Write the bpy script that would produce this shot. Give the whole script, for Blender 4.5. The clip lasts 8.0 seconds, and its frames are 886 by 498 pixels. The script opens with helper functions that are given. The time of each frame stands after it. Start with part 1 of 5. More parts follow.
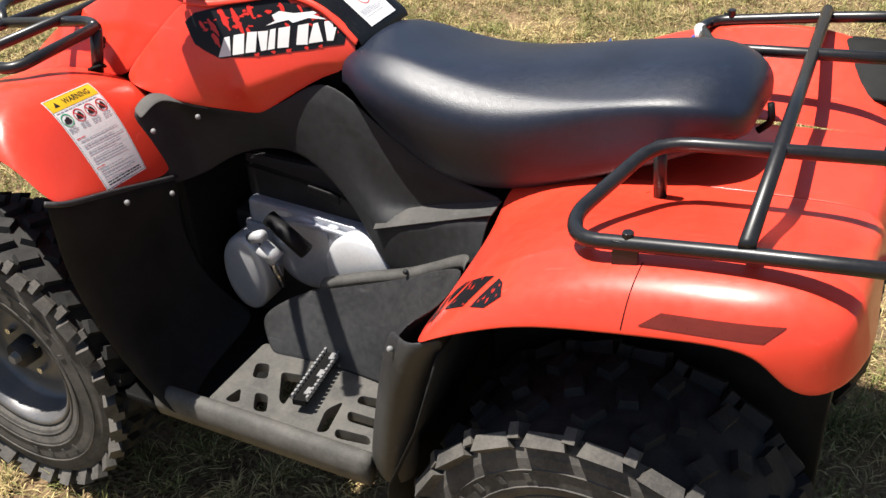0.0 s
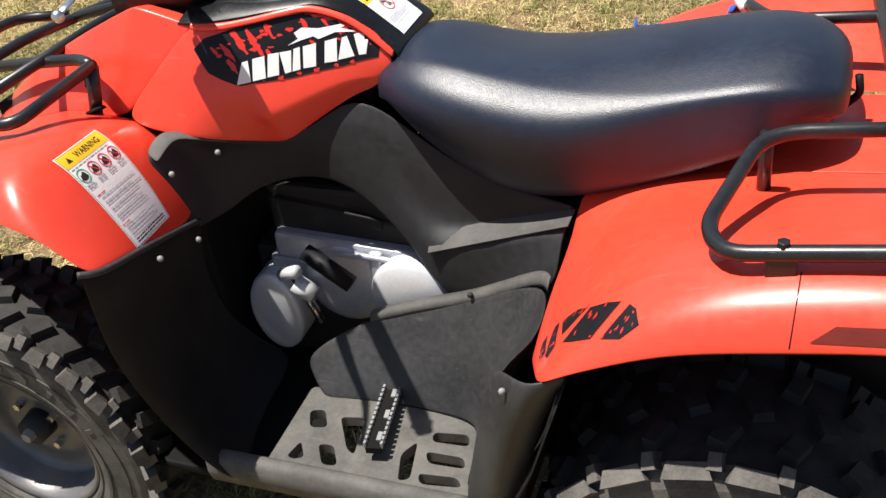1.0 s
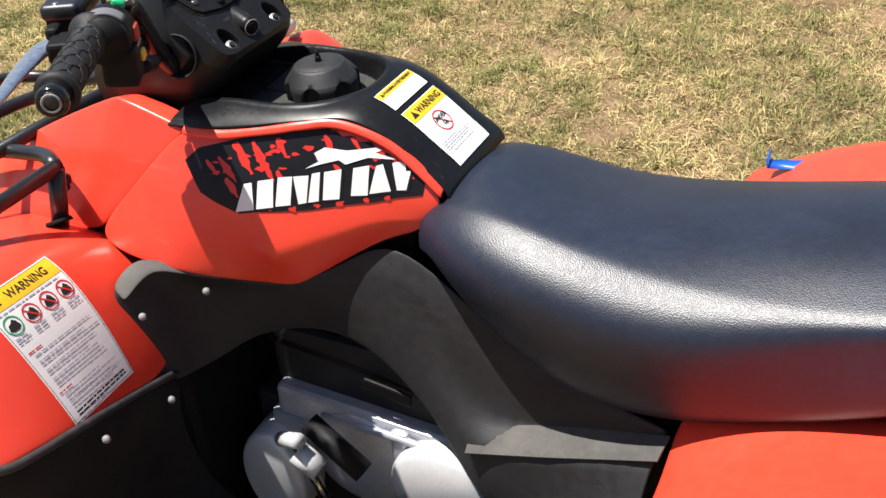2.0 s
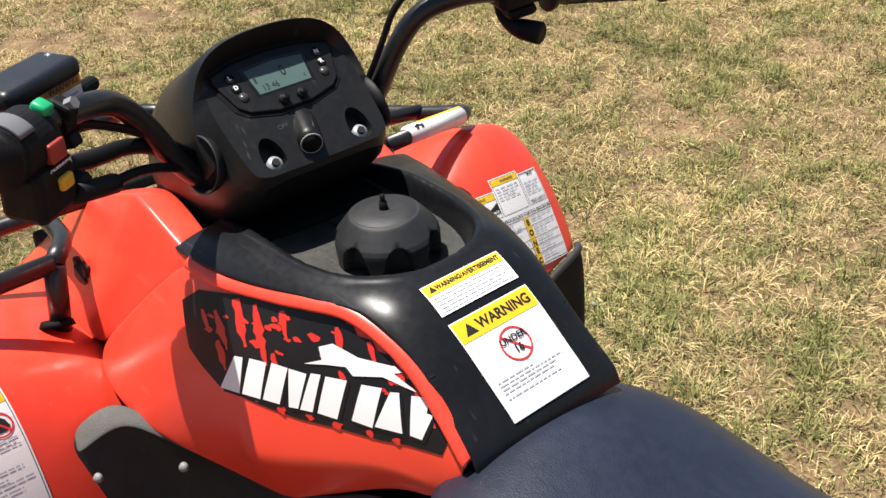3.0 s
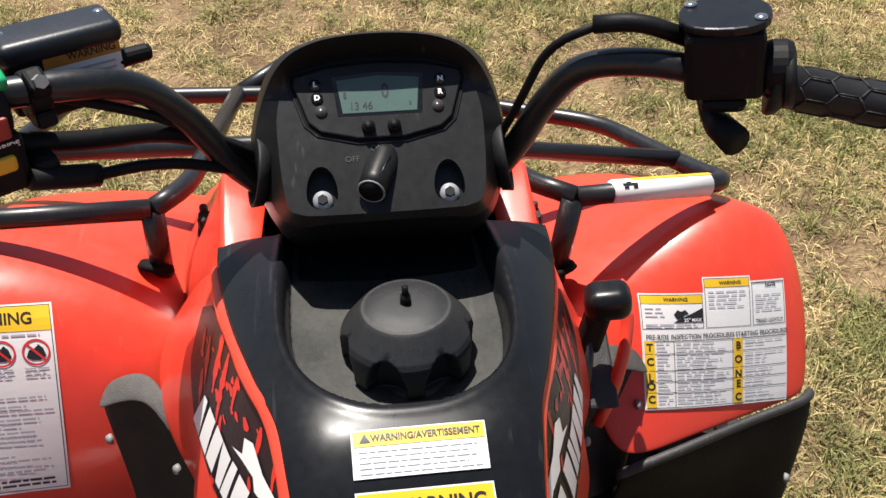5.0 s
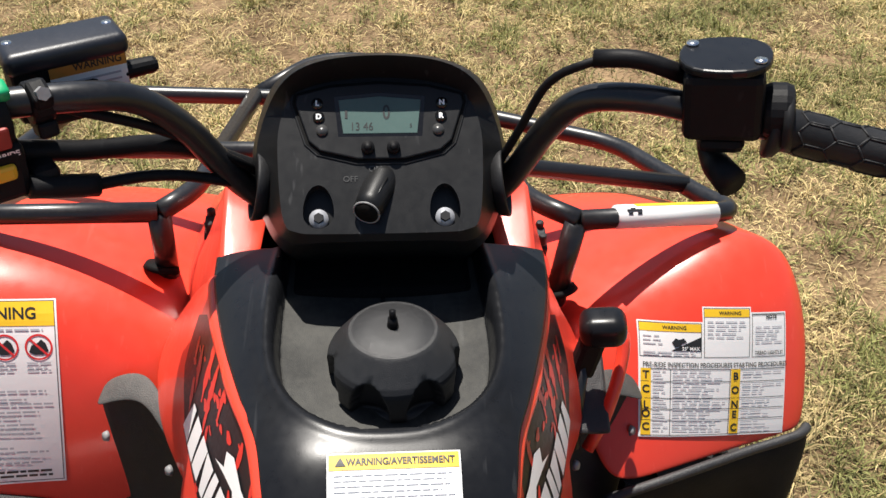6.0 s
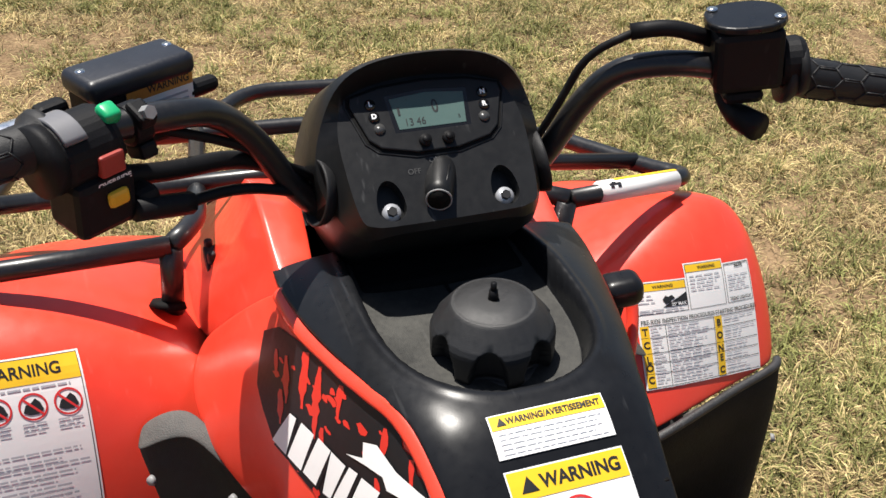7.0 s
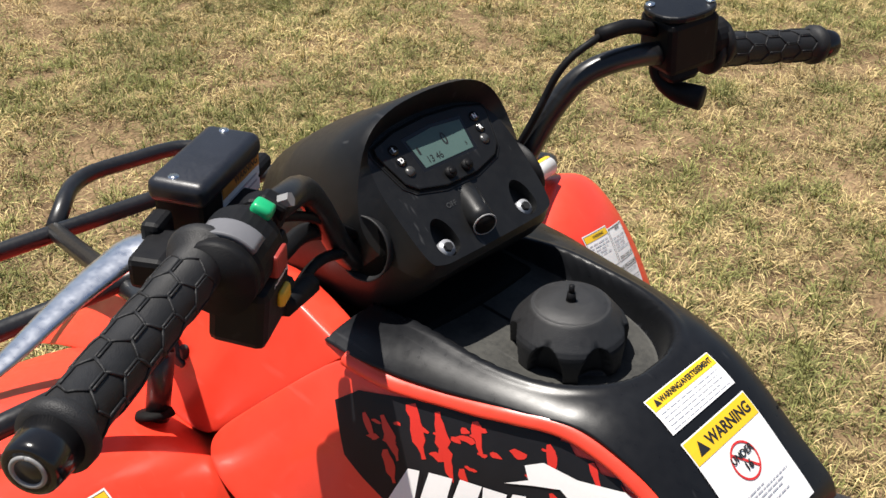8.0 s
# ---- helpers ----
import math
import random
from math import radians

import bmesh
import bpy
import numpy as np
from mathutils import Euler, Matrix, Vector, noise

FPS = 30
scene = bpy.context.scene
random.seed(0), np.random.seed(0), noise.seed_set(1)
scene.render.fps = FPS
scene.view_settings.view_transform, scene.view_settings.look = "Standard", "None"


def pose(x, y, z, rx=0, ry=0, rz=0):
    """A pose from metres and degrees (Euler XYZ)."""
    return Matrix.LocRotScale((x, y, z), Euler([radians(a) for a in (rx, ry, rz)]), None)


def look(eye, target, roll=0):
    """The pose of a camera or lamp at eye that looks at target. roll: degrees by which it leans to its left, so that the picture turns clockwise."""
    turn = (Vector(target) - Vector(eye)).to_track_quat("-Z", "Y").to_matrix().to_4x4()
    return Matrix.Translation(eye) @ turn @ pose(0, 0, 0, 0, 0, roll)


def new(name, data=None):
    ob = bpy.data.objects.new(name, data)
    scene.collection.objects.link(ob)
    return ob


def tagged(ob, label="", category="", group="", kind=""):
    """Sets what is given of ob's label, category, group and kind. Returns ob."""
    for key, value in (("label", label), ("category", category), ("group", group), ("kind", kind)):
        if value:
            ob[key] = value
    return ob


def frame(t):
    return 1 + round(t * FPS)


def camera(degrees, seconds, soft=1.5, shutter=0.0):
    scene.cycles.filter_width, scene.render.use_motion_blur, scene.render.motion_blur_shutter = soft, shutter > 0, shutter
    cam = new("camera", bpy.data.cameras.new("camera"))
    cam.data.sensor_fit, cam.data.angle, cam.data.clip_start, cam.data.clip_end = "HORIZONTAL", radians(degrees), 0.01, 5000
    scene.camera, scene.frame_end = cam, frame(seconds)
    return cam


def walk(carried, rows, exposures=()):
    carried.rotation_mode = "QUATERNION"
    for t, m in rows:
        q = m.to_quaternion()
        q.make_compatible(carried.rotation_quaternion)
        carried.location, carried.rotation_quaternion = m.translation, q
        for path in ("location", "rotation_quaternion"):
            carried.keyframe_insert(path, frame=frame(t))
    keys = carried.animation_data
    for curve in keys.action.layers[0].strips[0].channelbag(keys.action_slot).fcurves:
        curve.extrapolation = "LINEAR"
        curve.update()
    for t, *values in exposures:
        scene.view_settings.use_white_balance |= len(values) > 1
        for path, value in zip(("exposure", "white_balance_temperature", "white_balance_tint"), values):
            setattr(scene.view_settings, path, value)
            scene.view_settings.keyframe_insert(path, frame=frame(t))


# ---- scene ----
cam = camera(46.9, 8.0)
PATH = [
    (0, (1.25, -1.515, 1.665), (0.425, -0.055, 0.575), -4.1),
    (0.5, (1.095, -1.509, 1.667), (0.356, -0.038, 0.532), -7.5),
    (1, (0.948, -1.469, 1.674), (0.288, 0.031, 0.527), -7.8),
    (1.5, (0.839, -1.321, 1.656), (0.197, 0.199, 0.526), -6.3),
    (2, (0.8, -1.011, 1.614), (-0.001, 0.453, 0.511), -4.9),
    (2.2, (0.777, -0.89, 1.6), (-0.097, 0.54, 0.507), -3.8),
    (3.3, (0.738, -0.35, 1.56), (-0.705, 0.538, 0.497), -2.5),
    (3.5, (0.726, -0.289, 1.561), (-0.773, 0.487, 0.488), -2.5),
    (4, (0.703, -0.168, 1.56), (-0.878, 0.361, 0.456), -2.8),
    (4.5, (0.669, -0.089, 1.562), (-0.927, 0.232, 0.4), -1.5),
    (6, (0.641, -0.011, 1.599), (-0.941, 0.134, 0.385), 2.0),
    (6.5, (0.663, -0.1, 1.587), (-0.921, 0.218, 0.408), 1.8),
    (7, (0.66, -0.251, 1.574), (-0.89, 0.325, 0.449), 2.4),
    (7.5, (0.592, -0.464, 1.584), (-0.787, 0.497, 0.498), 2.6),
    (8, (0.473, -0.569, 1.586), (-0.672, 0.666, 0.508), 2.3),
]
walk(cam, [(t, look(eye, target, roll)) for t, eye, target, roll in PATH], [(0, .81), (.5, .83), (1, .83), (1.5, .81), (2, .90), (2.2, .89), (3.3, .80), (4, .74), (4.5, .69), (6, .73), (7, .73), (7.5, .66), (8, .62)])

# ---------------------------------------------------------------- light
SUN_EL, SUN_AZ = 72.5, -24.0      # height of the sun; its bearing from the vehicle's nose, towards the near flank when negative
sun_way = Vector((-math.cos(radians(SUN_EL)) * math.cos(radians(SUN_AZ)), math.cos(radians(SUN_EL)) * math.sin(radians(SUN_AZ)), math.sin(radians(SUN_EL))))
world = bpy.data.worlds.new("sky")
scene.world = world
world.use_nodes = True
wn = world.node_tree
sky = wn.nodes.new("ShaderNodeTexSky")
sky.sky_type = "NISHITA"
sky.sun_disc = False
sky.sun_elevation = radians(SUN_EL)
sky.sun_rotation = math.atan2(sun_way.x, sun_way.y)
wn.links.new(sky.outputs[0], wn.nodes["Background"].inputs[0])
wn.nodes["Background"].inputs[1].default_value = 0.055
sun = new("sun", bpy.data.lights.new("sun", "SUN"))
sun.data.energy = 5.0
sun.data.angle = radians(0.53)
sun.data.color = (1.0, 0.95, 0.88)
sun.matrix_world = look((0, 0, 8), Vector((0, 0, 8)) - sun_way)

# ---------------------------------------------------------------- materials


def shader(name, color, rough=0.5, metal=0.0, vary=0.15, scale=8.0, grain=0.0, grain_scale=400.0, dust=0.0, dust_color=(0.32, 0.24, 0.16), coat=0.0,
           spread=0.12, scratch=0.0, spec=0.5, island=0.0):
    """A surface with broad tone variation, fine grain relief, dust in patches and scratches."""
    m = bpy.data.materials.new(name)
    m.use_nodes = True
    nt = m.node_tree
    n, ln = nt.nodes, nt.links
    b = n["Principled BSDF"]
    b.inputs["Metallic"].default_value = metal
    b.inputs["Coat Weight"].default_value = coat
    b.inputs["Coat Roughness"].default_value = 0.12
    b.inputs["Specular IOR Level"].default_value = spec
    tc = n.new("ShaderNodeTexCoord")
    big = n.new("ShaderNodeTexNoise")
    big.inputs["Scale"].default_value = scale
    big.inputs["Detail"].default_value = 6
    big.inputs["Roughness"].default_value = 0.65
    ln.new(tc.outputs["Object"], big.inputs["Vector"])
    ramp = n.new("ShaderNodeValToRGB")
    ramp.color_ramp.elements[0].position, ramp.color_ramp.elements[1].position = 0.3, 0.7
    ramp.color_ramp.elements[0].color = (*[c * (1 - vary) for c in color], 1)
    ramp.color_ramp.elements[1].color = (*[min(1, c * (1 + vary)) for c in color], 1)
    ln.new(big.outputs["Fac"], ramp.inputs["Fac"])
    out = ramp.outputs["Color"]
    fine = n.new("ShaderNodeTexNoise")
    fine.inputs["Scale"].default_value = scale * 14
    fine.inputs["Detail"].default_value = 5
    ln.new(tc.outputs["Object"], fine.inputs["Vector"])
    if island:
        geo = n.new("ShaderNodeNewGeometry")
        hsv = n.new("ShaderNodeHueSaturation")
        mr = n.new("ShaderNodeMapRange")
        mr.inputs["To Min"].default_value, mr.inputs["To Max"].default_value = 1 - island, 1 + island
        ln.new(geo.outputs["Random Per Island"], mr.inputs["Value"])
        ln.new(mr.outputs[0], hsv.inputs["Value"])
        ln.new(out, hsv.inputs["Color"])
        out = hsv.outputs[0]
    if dust:
        mask = n.new("ShaderNodeMapRange")
        mask.inputs["From Min"].default_value, mask.inputs["From Max"].default_value = 0.42, 0.72
        mask.inputs["To Max"].default_value = dust
        add = n.new("ShaderNodeMath")
        add.operation = "MULTIPLY_ADD"
        add.inputs[1].default_value, add.inputs[2].default_value = 0.45, 0.0
        mixn = n.new("ShaderNodeMath")
        mixn.operation = "MULTIPLY_ADD"
        mixn.inputs[1].default_value = 0.55
        ln.new(fine.outputs["Fac"], add.inputs[0])
        ln.new(big.outputs["Fac"], mixn.inputs[0])
        ln.new(add.outputs[0], mixn.inputs[2])
        ln.new(mixn.outputs[0], mask.inputs["Value"])
        mix = n.new("ShaderNodeMix")
        mix.data_type = "RGBA"
        mix.inputs[7].default_value = (*dust_color, 1)
        ln.new(mask.outputs[0], mix.inputs["Factor"])
        ln.new(out, mix.inputs[6])
        out = mix.outputs[2]
    if scratch:
        mp = n.new("ShaderNodeMapping")
        mp.inputs["Rotation"].default_value = (0.4, 0.7, 0.5)
        mp.inputs["Scale"].default_value = (6, 90, 40)
        ln.new(tc.outputs["Object"], mp.inputs["Vector"])
        sn = n.new("ShaderNodeTexNoise")
        sn.inputs["Scale"].default_value = 1.6
        sn.inputs["Detail"].default_value = 2
        ln.new(mp.outputs[0], sn.inputs["Vector"])
        sm = n.new("ShaderNodeMapRange")
        sm.inputs["From Min"].default_value, sm.inputs["From Max"].default_value = 0.66, 0.74
        sm.inputs["To Max"].default_value = scratch
        ln.new(sn.outputs["Fac"], sm.inputs["Value"])
        mix = n.new("ShaderNodeMix")
        mix.data_type = "RGBA"
        mix.inputs[7].default_value = (*[min(1, c * 1.5 + 0.12) for c in color], 1)
        ln.new(sm.outputs[0], mix.inputs["Factor"])
        ln.new(out, mix.inputs[6])
        out = mix.outputs[2]
    ln.new(out, b.inputs["Base Color"])
    rr = n.new("ShaderNodeMapRange")
    rr.inputs["To Min"].default_value, rr.inputs["To Max"].default_value = max(0.02, rough - spread), min(1, rough + spread)
    ln.new(fine.outputs["Fac"], rr.inputs["Value"])
    ln.new(rr.outputs[0], b.inputs["Roughness"])
    if grain:
        gn = n.new("ShaderNodeTexVoronoi")
        gn.inputs["Scale"].default_value = grain_scale
        ln.new(tc.outputs["Object"], gn.inputs["Vector"])
        bump = n.new("ShaderNodeBump")
        bump.inputs["Strength"].default_value = grain
        bump.inputs["Distance"].default_value = 0.001
        ln.new(gn.outputs["Distance"], bump.inputs["Height"])
        ln.new(bump.outputs[0], b.inputs["Normal"])
    return m


RED = shader("red_plastic", (0.80, 0.054, 0.027), 0.35, coat=0.22, vary=0.08, scale=5, scratch=0.12, dust=0.08, dust_color=(0.75, 0.16, 0.10), grain=0.04, grain_scale=900)
BLACK = shader("black_plastic", (0.006, 0.006, 0.007), 0.55, vary=0.2, grain=0.12, grain_scale=1100, dust=0.07, dust_color=(0.045, 0.044, 0.043), scratch=0.05, spec=0.16)
# near-black colour carries the shade of inner parts; also plain black pegs and grooves
SHADE_BLACK = shader("shade_and_black_plastic", (0.005, 0.005, 0.005), 0.75, vary=0.25, scale=9, grain=0.2, grain_scale=600, spec=0.15)
# darker than the side panels: shade on guards and arches is in this colour
LINER = shader("shade_darkened_liner", (0.011, 0.0108, 0.0104), 0.7, vary=0.3, scale=12, grain=0.25, grain_scale=500, dust=0.2, dust_color=(0.040, 0.038, 0.033), spec=0.2)
SATIN = shader("satin_black_plastic", (0.0085, 0.009, 0.0105), 0.30, vary=0.2, scale=9, grain=0.03, grain_scale=1600, dust=0.07, dust_color=(0.045, 0.046, 0.048), scratch=0.10, spec=0.24, spread=0.08)
MATTE = shader("matte_black_plastic", (0.020, 0.0205, 0.0215), 0.55, vary=0.22, scale=6, grain=0.25, grain_scale=900, dust=0.34, dust_color=(0.052, 0.055, 0.060), spec=0.28, scratch=0.03)
TUB = shader("dusty_grey_plastic", (0.030, 0.030, 0.028), 0.62, vary=0.35, scale=16, grain=0.2, grain_scale=1200, dust=0.5, dust_color=(0.090, 0.087, 0.076), scratch=0.12, spec=0.3)
CAPPED = shader("matt_moulded_black_plastic", (0.017, 0.017, 0.018), 0.48, vary=0.2, scale=18, grain=0.22, grain_scale=1700, dust=0.2, dust_color=(0.05, 0.05, 0.05), scratch=0.05, spec=0.45)
# grey of the worn kick edge; on the side panel it paints glare
WEAR_GLARE = shader("grey_wear_and_glare_plastic", (0.062, 0.060, 0.056), 0.7, vary=0.3, scale=14, grain=0.3, grain_scale=700, dust=0.5, dust_color=(0.125, 0.118, 0.106), scratch=0.1)
KICKED = shader("scuffed_black_plastic", (0.021, 0.021, 0.022), 0.55, vary=0.3, scale=7, grain=0.30, grain_scale=800, dust=0.42, dust_color=(0.066, 0.064, 0.063), scratch=0.14)
DUSTY = shader("dusty_black_plastic", (0.072, 0.069, 0.063), 0.75, vary=0.35, scale=12, grain=0.3, grain_scale=700, dust=0.55, dust_color=(0.150, 0.138, 0.118), scratch=0.14)
VINYL = shader("black_vinyl", (0.0085, 0.0128, 0.0260), 0.41, vary=0.25, scale=7, grain=0.22, grain_scale=620, dust=0.12, dust_color=(0.042, 0.050, 0.070), spec=0.62, spread=0.06)
TUBE = shader("black_steel_tube", (0.010, 0.010, 0.011), 0.36, vary=0.25, scale=20, dust=0.12, dust_color=(0.06, 0.058, 0.055), coat=0.12, scratch=0.06)
RUBBER = shader("dusty_rubber", (0.085, 0.080, 0.074), 0.88, vary=0.3, scale=14, grain=0.2, grain_scale=500, dust=0.55, dust_color=(0.19, 0.172, 0.148), spec=0.2)
TREAD = shader("worn_and_shaded_rubber", (0.022, 0.0215, 0.021), 0.8, vary=0.35, scale=20, grain=0.2, grain_scale=500, dust=0.4, dust_color=(0.075, 0.071, 0.065), spec=0.3)
GRIP = shader("grip_rubber", (0.011, 0.011, 0.012), 0.58, vary=0.25, scale=30, dust=0.10, dust_color=(0.05, 0.05, 0.052), spec=0.35, grain=0.2, grain_scale=1400)
SILVER = shader("silver_aluminium", (0.66, 0.67, 0.69), 0.42, metal=0.30, vary=0.12, scale=12, dust=0.3, dust_color=(0.42, 0.38, 0.32), grain=0.1, grain_scale=700)
RIM = shader("painted_steel_rim", (0.15, 0.155, 0.165), 0.42, metal=0.45, vary=0.12, scale=14, dust=0.35)
ZINC = shader("bright_zinc_plate", (0.38, 0.39, 0.42), 0.35, metal=0.35, vary=0.1, scale=60)
STEEL = shader("zinc_steel", (0.72, 0.73, 0.76), 0.25, metal=1.0, vary=0.1, scale=40)
FACED = shader("scratched_satin_plastic", (0.0088, 0.0090, 0.0096), 0.40, vary=0.22, scale=10, grain=0.06, grain_scale=1500, dust=0.07, dust_color=(0.055, 0.055, 0.053), scratch=0.20, spec=0.30, spread=0.08)
WHITE = shader("white_label_film", (0.80, 0.80, 0.79), 0.4, vary=0.03, scale=20, dust=0.05)
YELLOW = shader("yellow_label_ink", (0.80, 0.50, 0.02), 0.42, vary=0.05, scale=20)
INK = shader("black_ink", (0.016, 0.016, 0.016), 0.45, vary=0.1, scale=20)
GREYINK = shader("grey_ink", (0.42, 0.42, 0.45), 0.5, vary=0.1, scale=20)
REDINK = shader("red_ink", (0.62, 0.03, 0.03), 0.45, vary=0.05, scale=20)
DECALRED = shader("red_decal_ink", (0.60, 0.028, 0.018), 0.34, vary=0.1, scale=20)
DECALBLACK = shader("black_decal_film", (0.010, 0.010, 0.012), 0.36, vary=0.2, scale=20, spec=0.25)
GREEN = shader("green_button", (0.01, 0.36, 0.14), 0.35, vary=0.08, scale=30)
BTNRED = shader("faded_red_switch", (0.30, 0.03, 0.02), 0.55, vary=0.2, scale=30)
BTNYEL = shader("yellow_button", (0.72, 0.42, 0.02), 0.4, vary=0.08, scale=30)
GREYPL = shader("grey_plastic", (0.23, 0.23, 0.23), 0.5, vary=0.12, scale=25, grain=0.1)
LCD = shader("lcd_glass", (0.075, 0.122, 0.112), 0.32, vary=0.06, scale=30, spec=0.25)
GLOSS = shader("glossy_black", (0.008, 0.008, 0.009), 0.16, vary=0.1, scale=30)
BLUE = shader("blue_plastic_film", (0.012, 0.10, 0.48), 0.4, vary=0.15, scale=12)
EARTH = shader("dark_oily_metal", (0.014, 0.014, 0.015), 0.6, vary=0.3, scale=12, dust=0.2, dust_color=(0.05, 0.05, 0.052), spec=0.3)

# ---------------------------------------------------------------- building helpers


def mesh_of(bm, name):
    me = bpy.data.meshes.new(name)
    bm.to_mesh(me)
    bm.free()
    return me


def part(name, bm, material, parent=None, label="", smooth=True, subsurf=0, thick=0.0, bevel=0.0):
    """Links a bmesh as one mesh object under a thing or part."""
    me = bm if isinstance(bm, bpy.types.Mesh) else mesh_of(bm, name)
    ob = new(name, me)
    if not me.materials:
        for mt in (material if isinstance(material, (list, tuple)) else [material]):
            me.materials.append(mt)
    if parent:
        ob.parent = parent
    if label:
        tagged(ob, label)
    if thick:
        mod = ob.modifiers.new("shell", "SOLIDIFY")
        mod.thickness, mod.offset = thick, -1
    if bevel:
        mod = ob.modifiers.new("edge", "BEVEL")
        mod.width, mod.segments, mod.limit_method, mod.angle_limit = bevel, 2, "ANGLE", radians(32)
    if subsurf:
        mod = ob.modifiers.new("round", "SUBSURF")
        mod.levels = mod.render_levels = subsurf
        mod.boundary_smooth = "PRESERVE_CORNERS"
    if smooth:
        me.shade_smooth()
    return ob


def sheet(rows, close=False, flip=False):
    """A grid of faces through rows of points."""
    bm = bmesh.new()
    vs = [[bm.verts.new(p) for p in r] for r in rows]
    for a, b in zip(vs, vs[1:]):
        k = len(a)
        for i in range(k if close else k - 1):
            j = (i + 1) % k
            f = (a[i], a[j], b[j], b[i])
            bm.faces.new(f[::-1] if flip else f)
    return bm


def creased_lines(bm, width, cols={}, lines=(), amount=0.8):
    """Marks columns (each from a row on) and rows of a sheet as firm edges that stay crisp under smoothing."""
    layer = bm.edges.layers.float.new("crease_edge")
    bm.verts.index_update()
    for e in bm.edges:
        (i, a), (j, b) = (divmod(v.index, width) for v in e.verts)
        if (a == b and min(i, j) >= cols.get(a, 1e9)) or (i == j and i in lines):
            e[layer] = amount
    return bm


def solid(rows):
    """A closed skin round rings of points, with both ends capped."""
    bm = sheet(rows, close=True)
    bm.verts.ensure_lookup_table()
    k, n = len(rows[0]), len(rows)
    bm.faces.new([bm.verts[i] for i in range(k)][::-1])
    bm.faces.new([bm.verts[(n - 1) * k + i] for i in range(k)])
    bmesh.ops.recalc_face_normals(bm, faces=bm.faces)
    return bm


LEANS = 0.066     # the vehicle leans to its far side by half of this


def across(p, squeeze=1.0, start=0.30):
    """A place on the near flank carried over to the far flank of the leaning vehicle."""
    x, y, z = p
    y = -y
    if x > 0.58:
        return (x, y, z)
    if y > start:
        y = start + (y - start) * squeeze
    return (x, y + LEANS * (z - 1.1), z - LEANS * y)


def mirrored(rows, squeeze=1.0, start=0.30):
    return [[across(p, squeeze, start) for p in r][::-1] for r in rows]


def box(bm, size, m=Matrix()):
    """Adds a box of that size, centred at the pose m."""
    r = bmesh.ops.create_cube(bm, size=1, matrix=m @ Matrix.Diagonal((*size, 1)))
    return r["verts"]


def cyl(bm, r1, r2, depth, m=Matrix(), seg=20, caps=True):
    return bmesh.ops.create_cone(bm, cap_ends=caps, segments=seg, radius1=r1, radius2=r2, depth=depth, matrix=m)["verts"]


def rounded(points, radius, steps=5):
    """A polyline whose corners are rounded off."""
    pts = [Vector(p) for p in points]
    out = [pts[0]]
    for a, b, c in zip(pts, pts[1:], pts[2:]):
        r = min(radius, (a - b).length * 0.49, (c - b).length * 0.49)
        p, q = b + (a - b).normalized() * r, b + (c - b).normalized() * r
        for i in range(steps + 1):
            t = i / steps
            out.append(p * (1 - t) ** 2 + b * 2 * t * (1 - t) + q * t * t)
    return out + [pts[-1]]


def pipe(bm, points, r, seg=12, closed=False, taper=None):
    """Adds a round tube along a polyline."""
    pts = [Vector(p) for p in points]
    n = len(pts)
    rings, up = [], Vector((0.13, 0.31, 0.94))
    for i, p in enumerate(pts):
        a, b = pts[max(i - 1, 0)], pts[min(i + 1, n - 1)]
        d = (b - a).normalized()
        s = d.cross(up)
        s = s.normalized() if s.length > 1e-4 else d.orthogonal().normalized()
        up = s.cross(d).normalized()
        rad = r if taper is None else taper(i / (n - 1))
        rings.append([bm.verts.new(p + rad * (s * math.cos(2 * math.pi * k / seg) + up * math.sin(2 * math.pi * k / seg))) for k in range(seg)])
    for a, b in zip(rings, rings[1:]):
        for i in range(seg):
            j = (i + 1) % seg
            bm.faces.new((a[i], a[j], b[j], b[i]))
    bm.faces.new(rings[0][::-1])
    bm.faces.new(rings[-1])
    return bm


def tube(name, points, r, material, parent, label="", radius=0.04, seg=12):
    return part(name, pipe(bmesh.new(), rounded(points, radius), r, seg), material, parent, label)


def spline(values, t):
    """Smooth interpolation through rows of numbers, t from 0 to 1."""
    k = len(values) - 1
    f = min(max(t, 0), 1) * k
    i = min(int(f), k - 1)
    u = f - i
    p = [values[max(0, min(k, i + d))] for d in (-1, 0, 1, 2)]
    return [0.5 * (2 * b + (c - a) * u + (2 * a - 5 * b + 4 * c - d) * u * u + (3 * b - a - 3 * c + d) * u ** 3) for a, b, c, d in zip(*p)]

# ---------------------------------------------------------------- ground
ground_bm = bmesh.new()
bmesh.ops.create_grid(ground_bm, x_segments=60, y_segments=60, size=9)
for v in ground_bm.verts:
    v.co.z = 0.012 * noise.noise(v.co * 1.3) + 0.01 * noise.noise(v.co * 0.5) - 0.012 + .04 * math.exp(-((v.co.x - .9) ** 2 + (v.co.y + .45) ** 2) / .12)
far = [e for e in ground_bm.edges if e.is_boundary]
ring = bmesh.ops.extrude_edge_only(ground_bm, edges=far)["geom"]
for v in ring:
    if isinstance(v, bmesh.types.BMVert):
        v.co.x *= 60
        v.co.y *= 60
GROUND = shader("dry_soil", (0.195, 0.128, 0.072), 0.95, vary=0.5, scale=4.5, dust=0.6, dust_color=(0.34, 0.245, 0.14), spec=0.08, grain=1.0, grain_scale=70)
for nd in GROUND.node_tree.nodes:
    if nd.type == "BUMP":
        nd.inputs["Distance"].default_value = .012
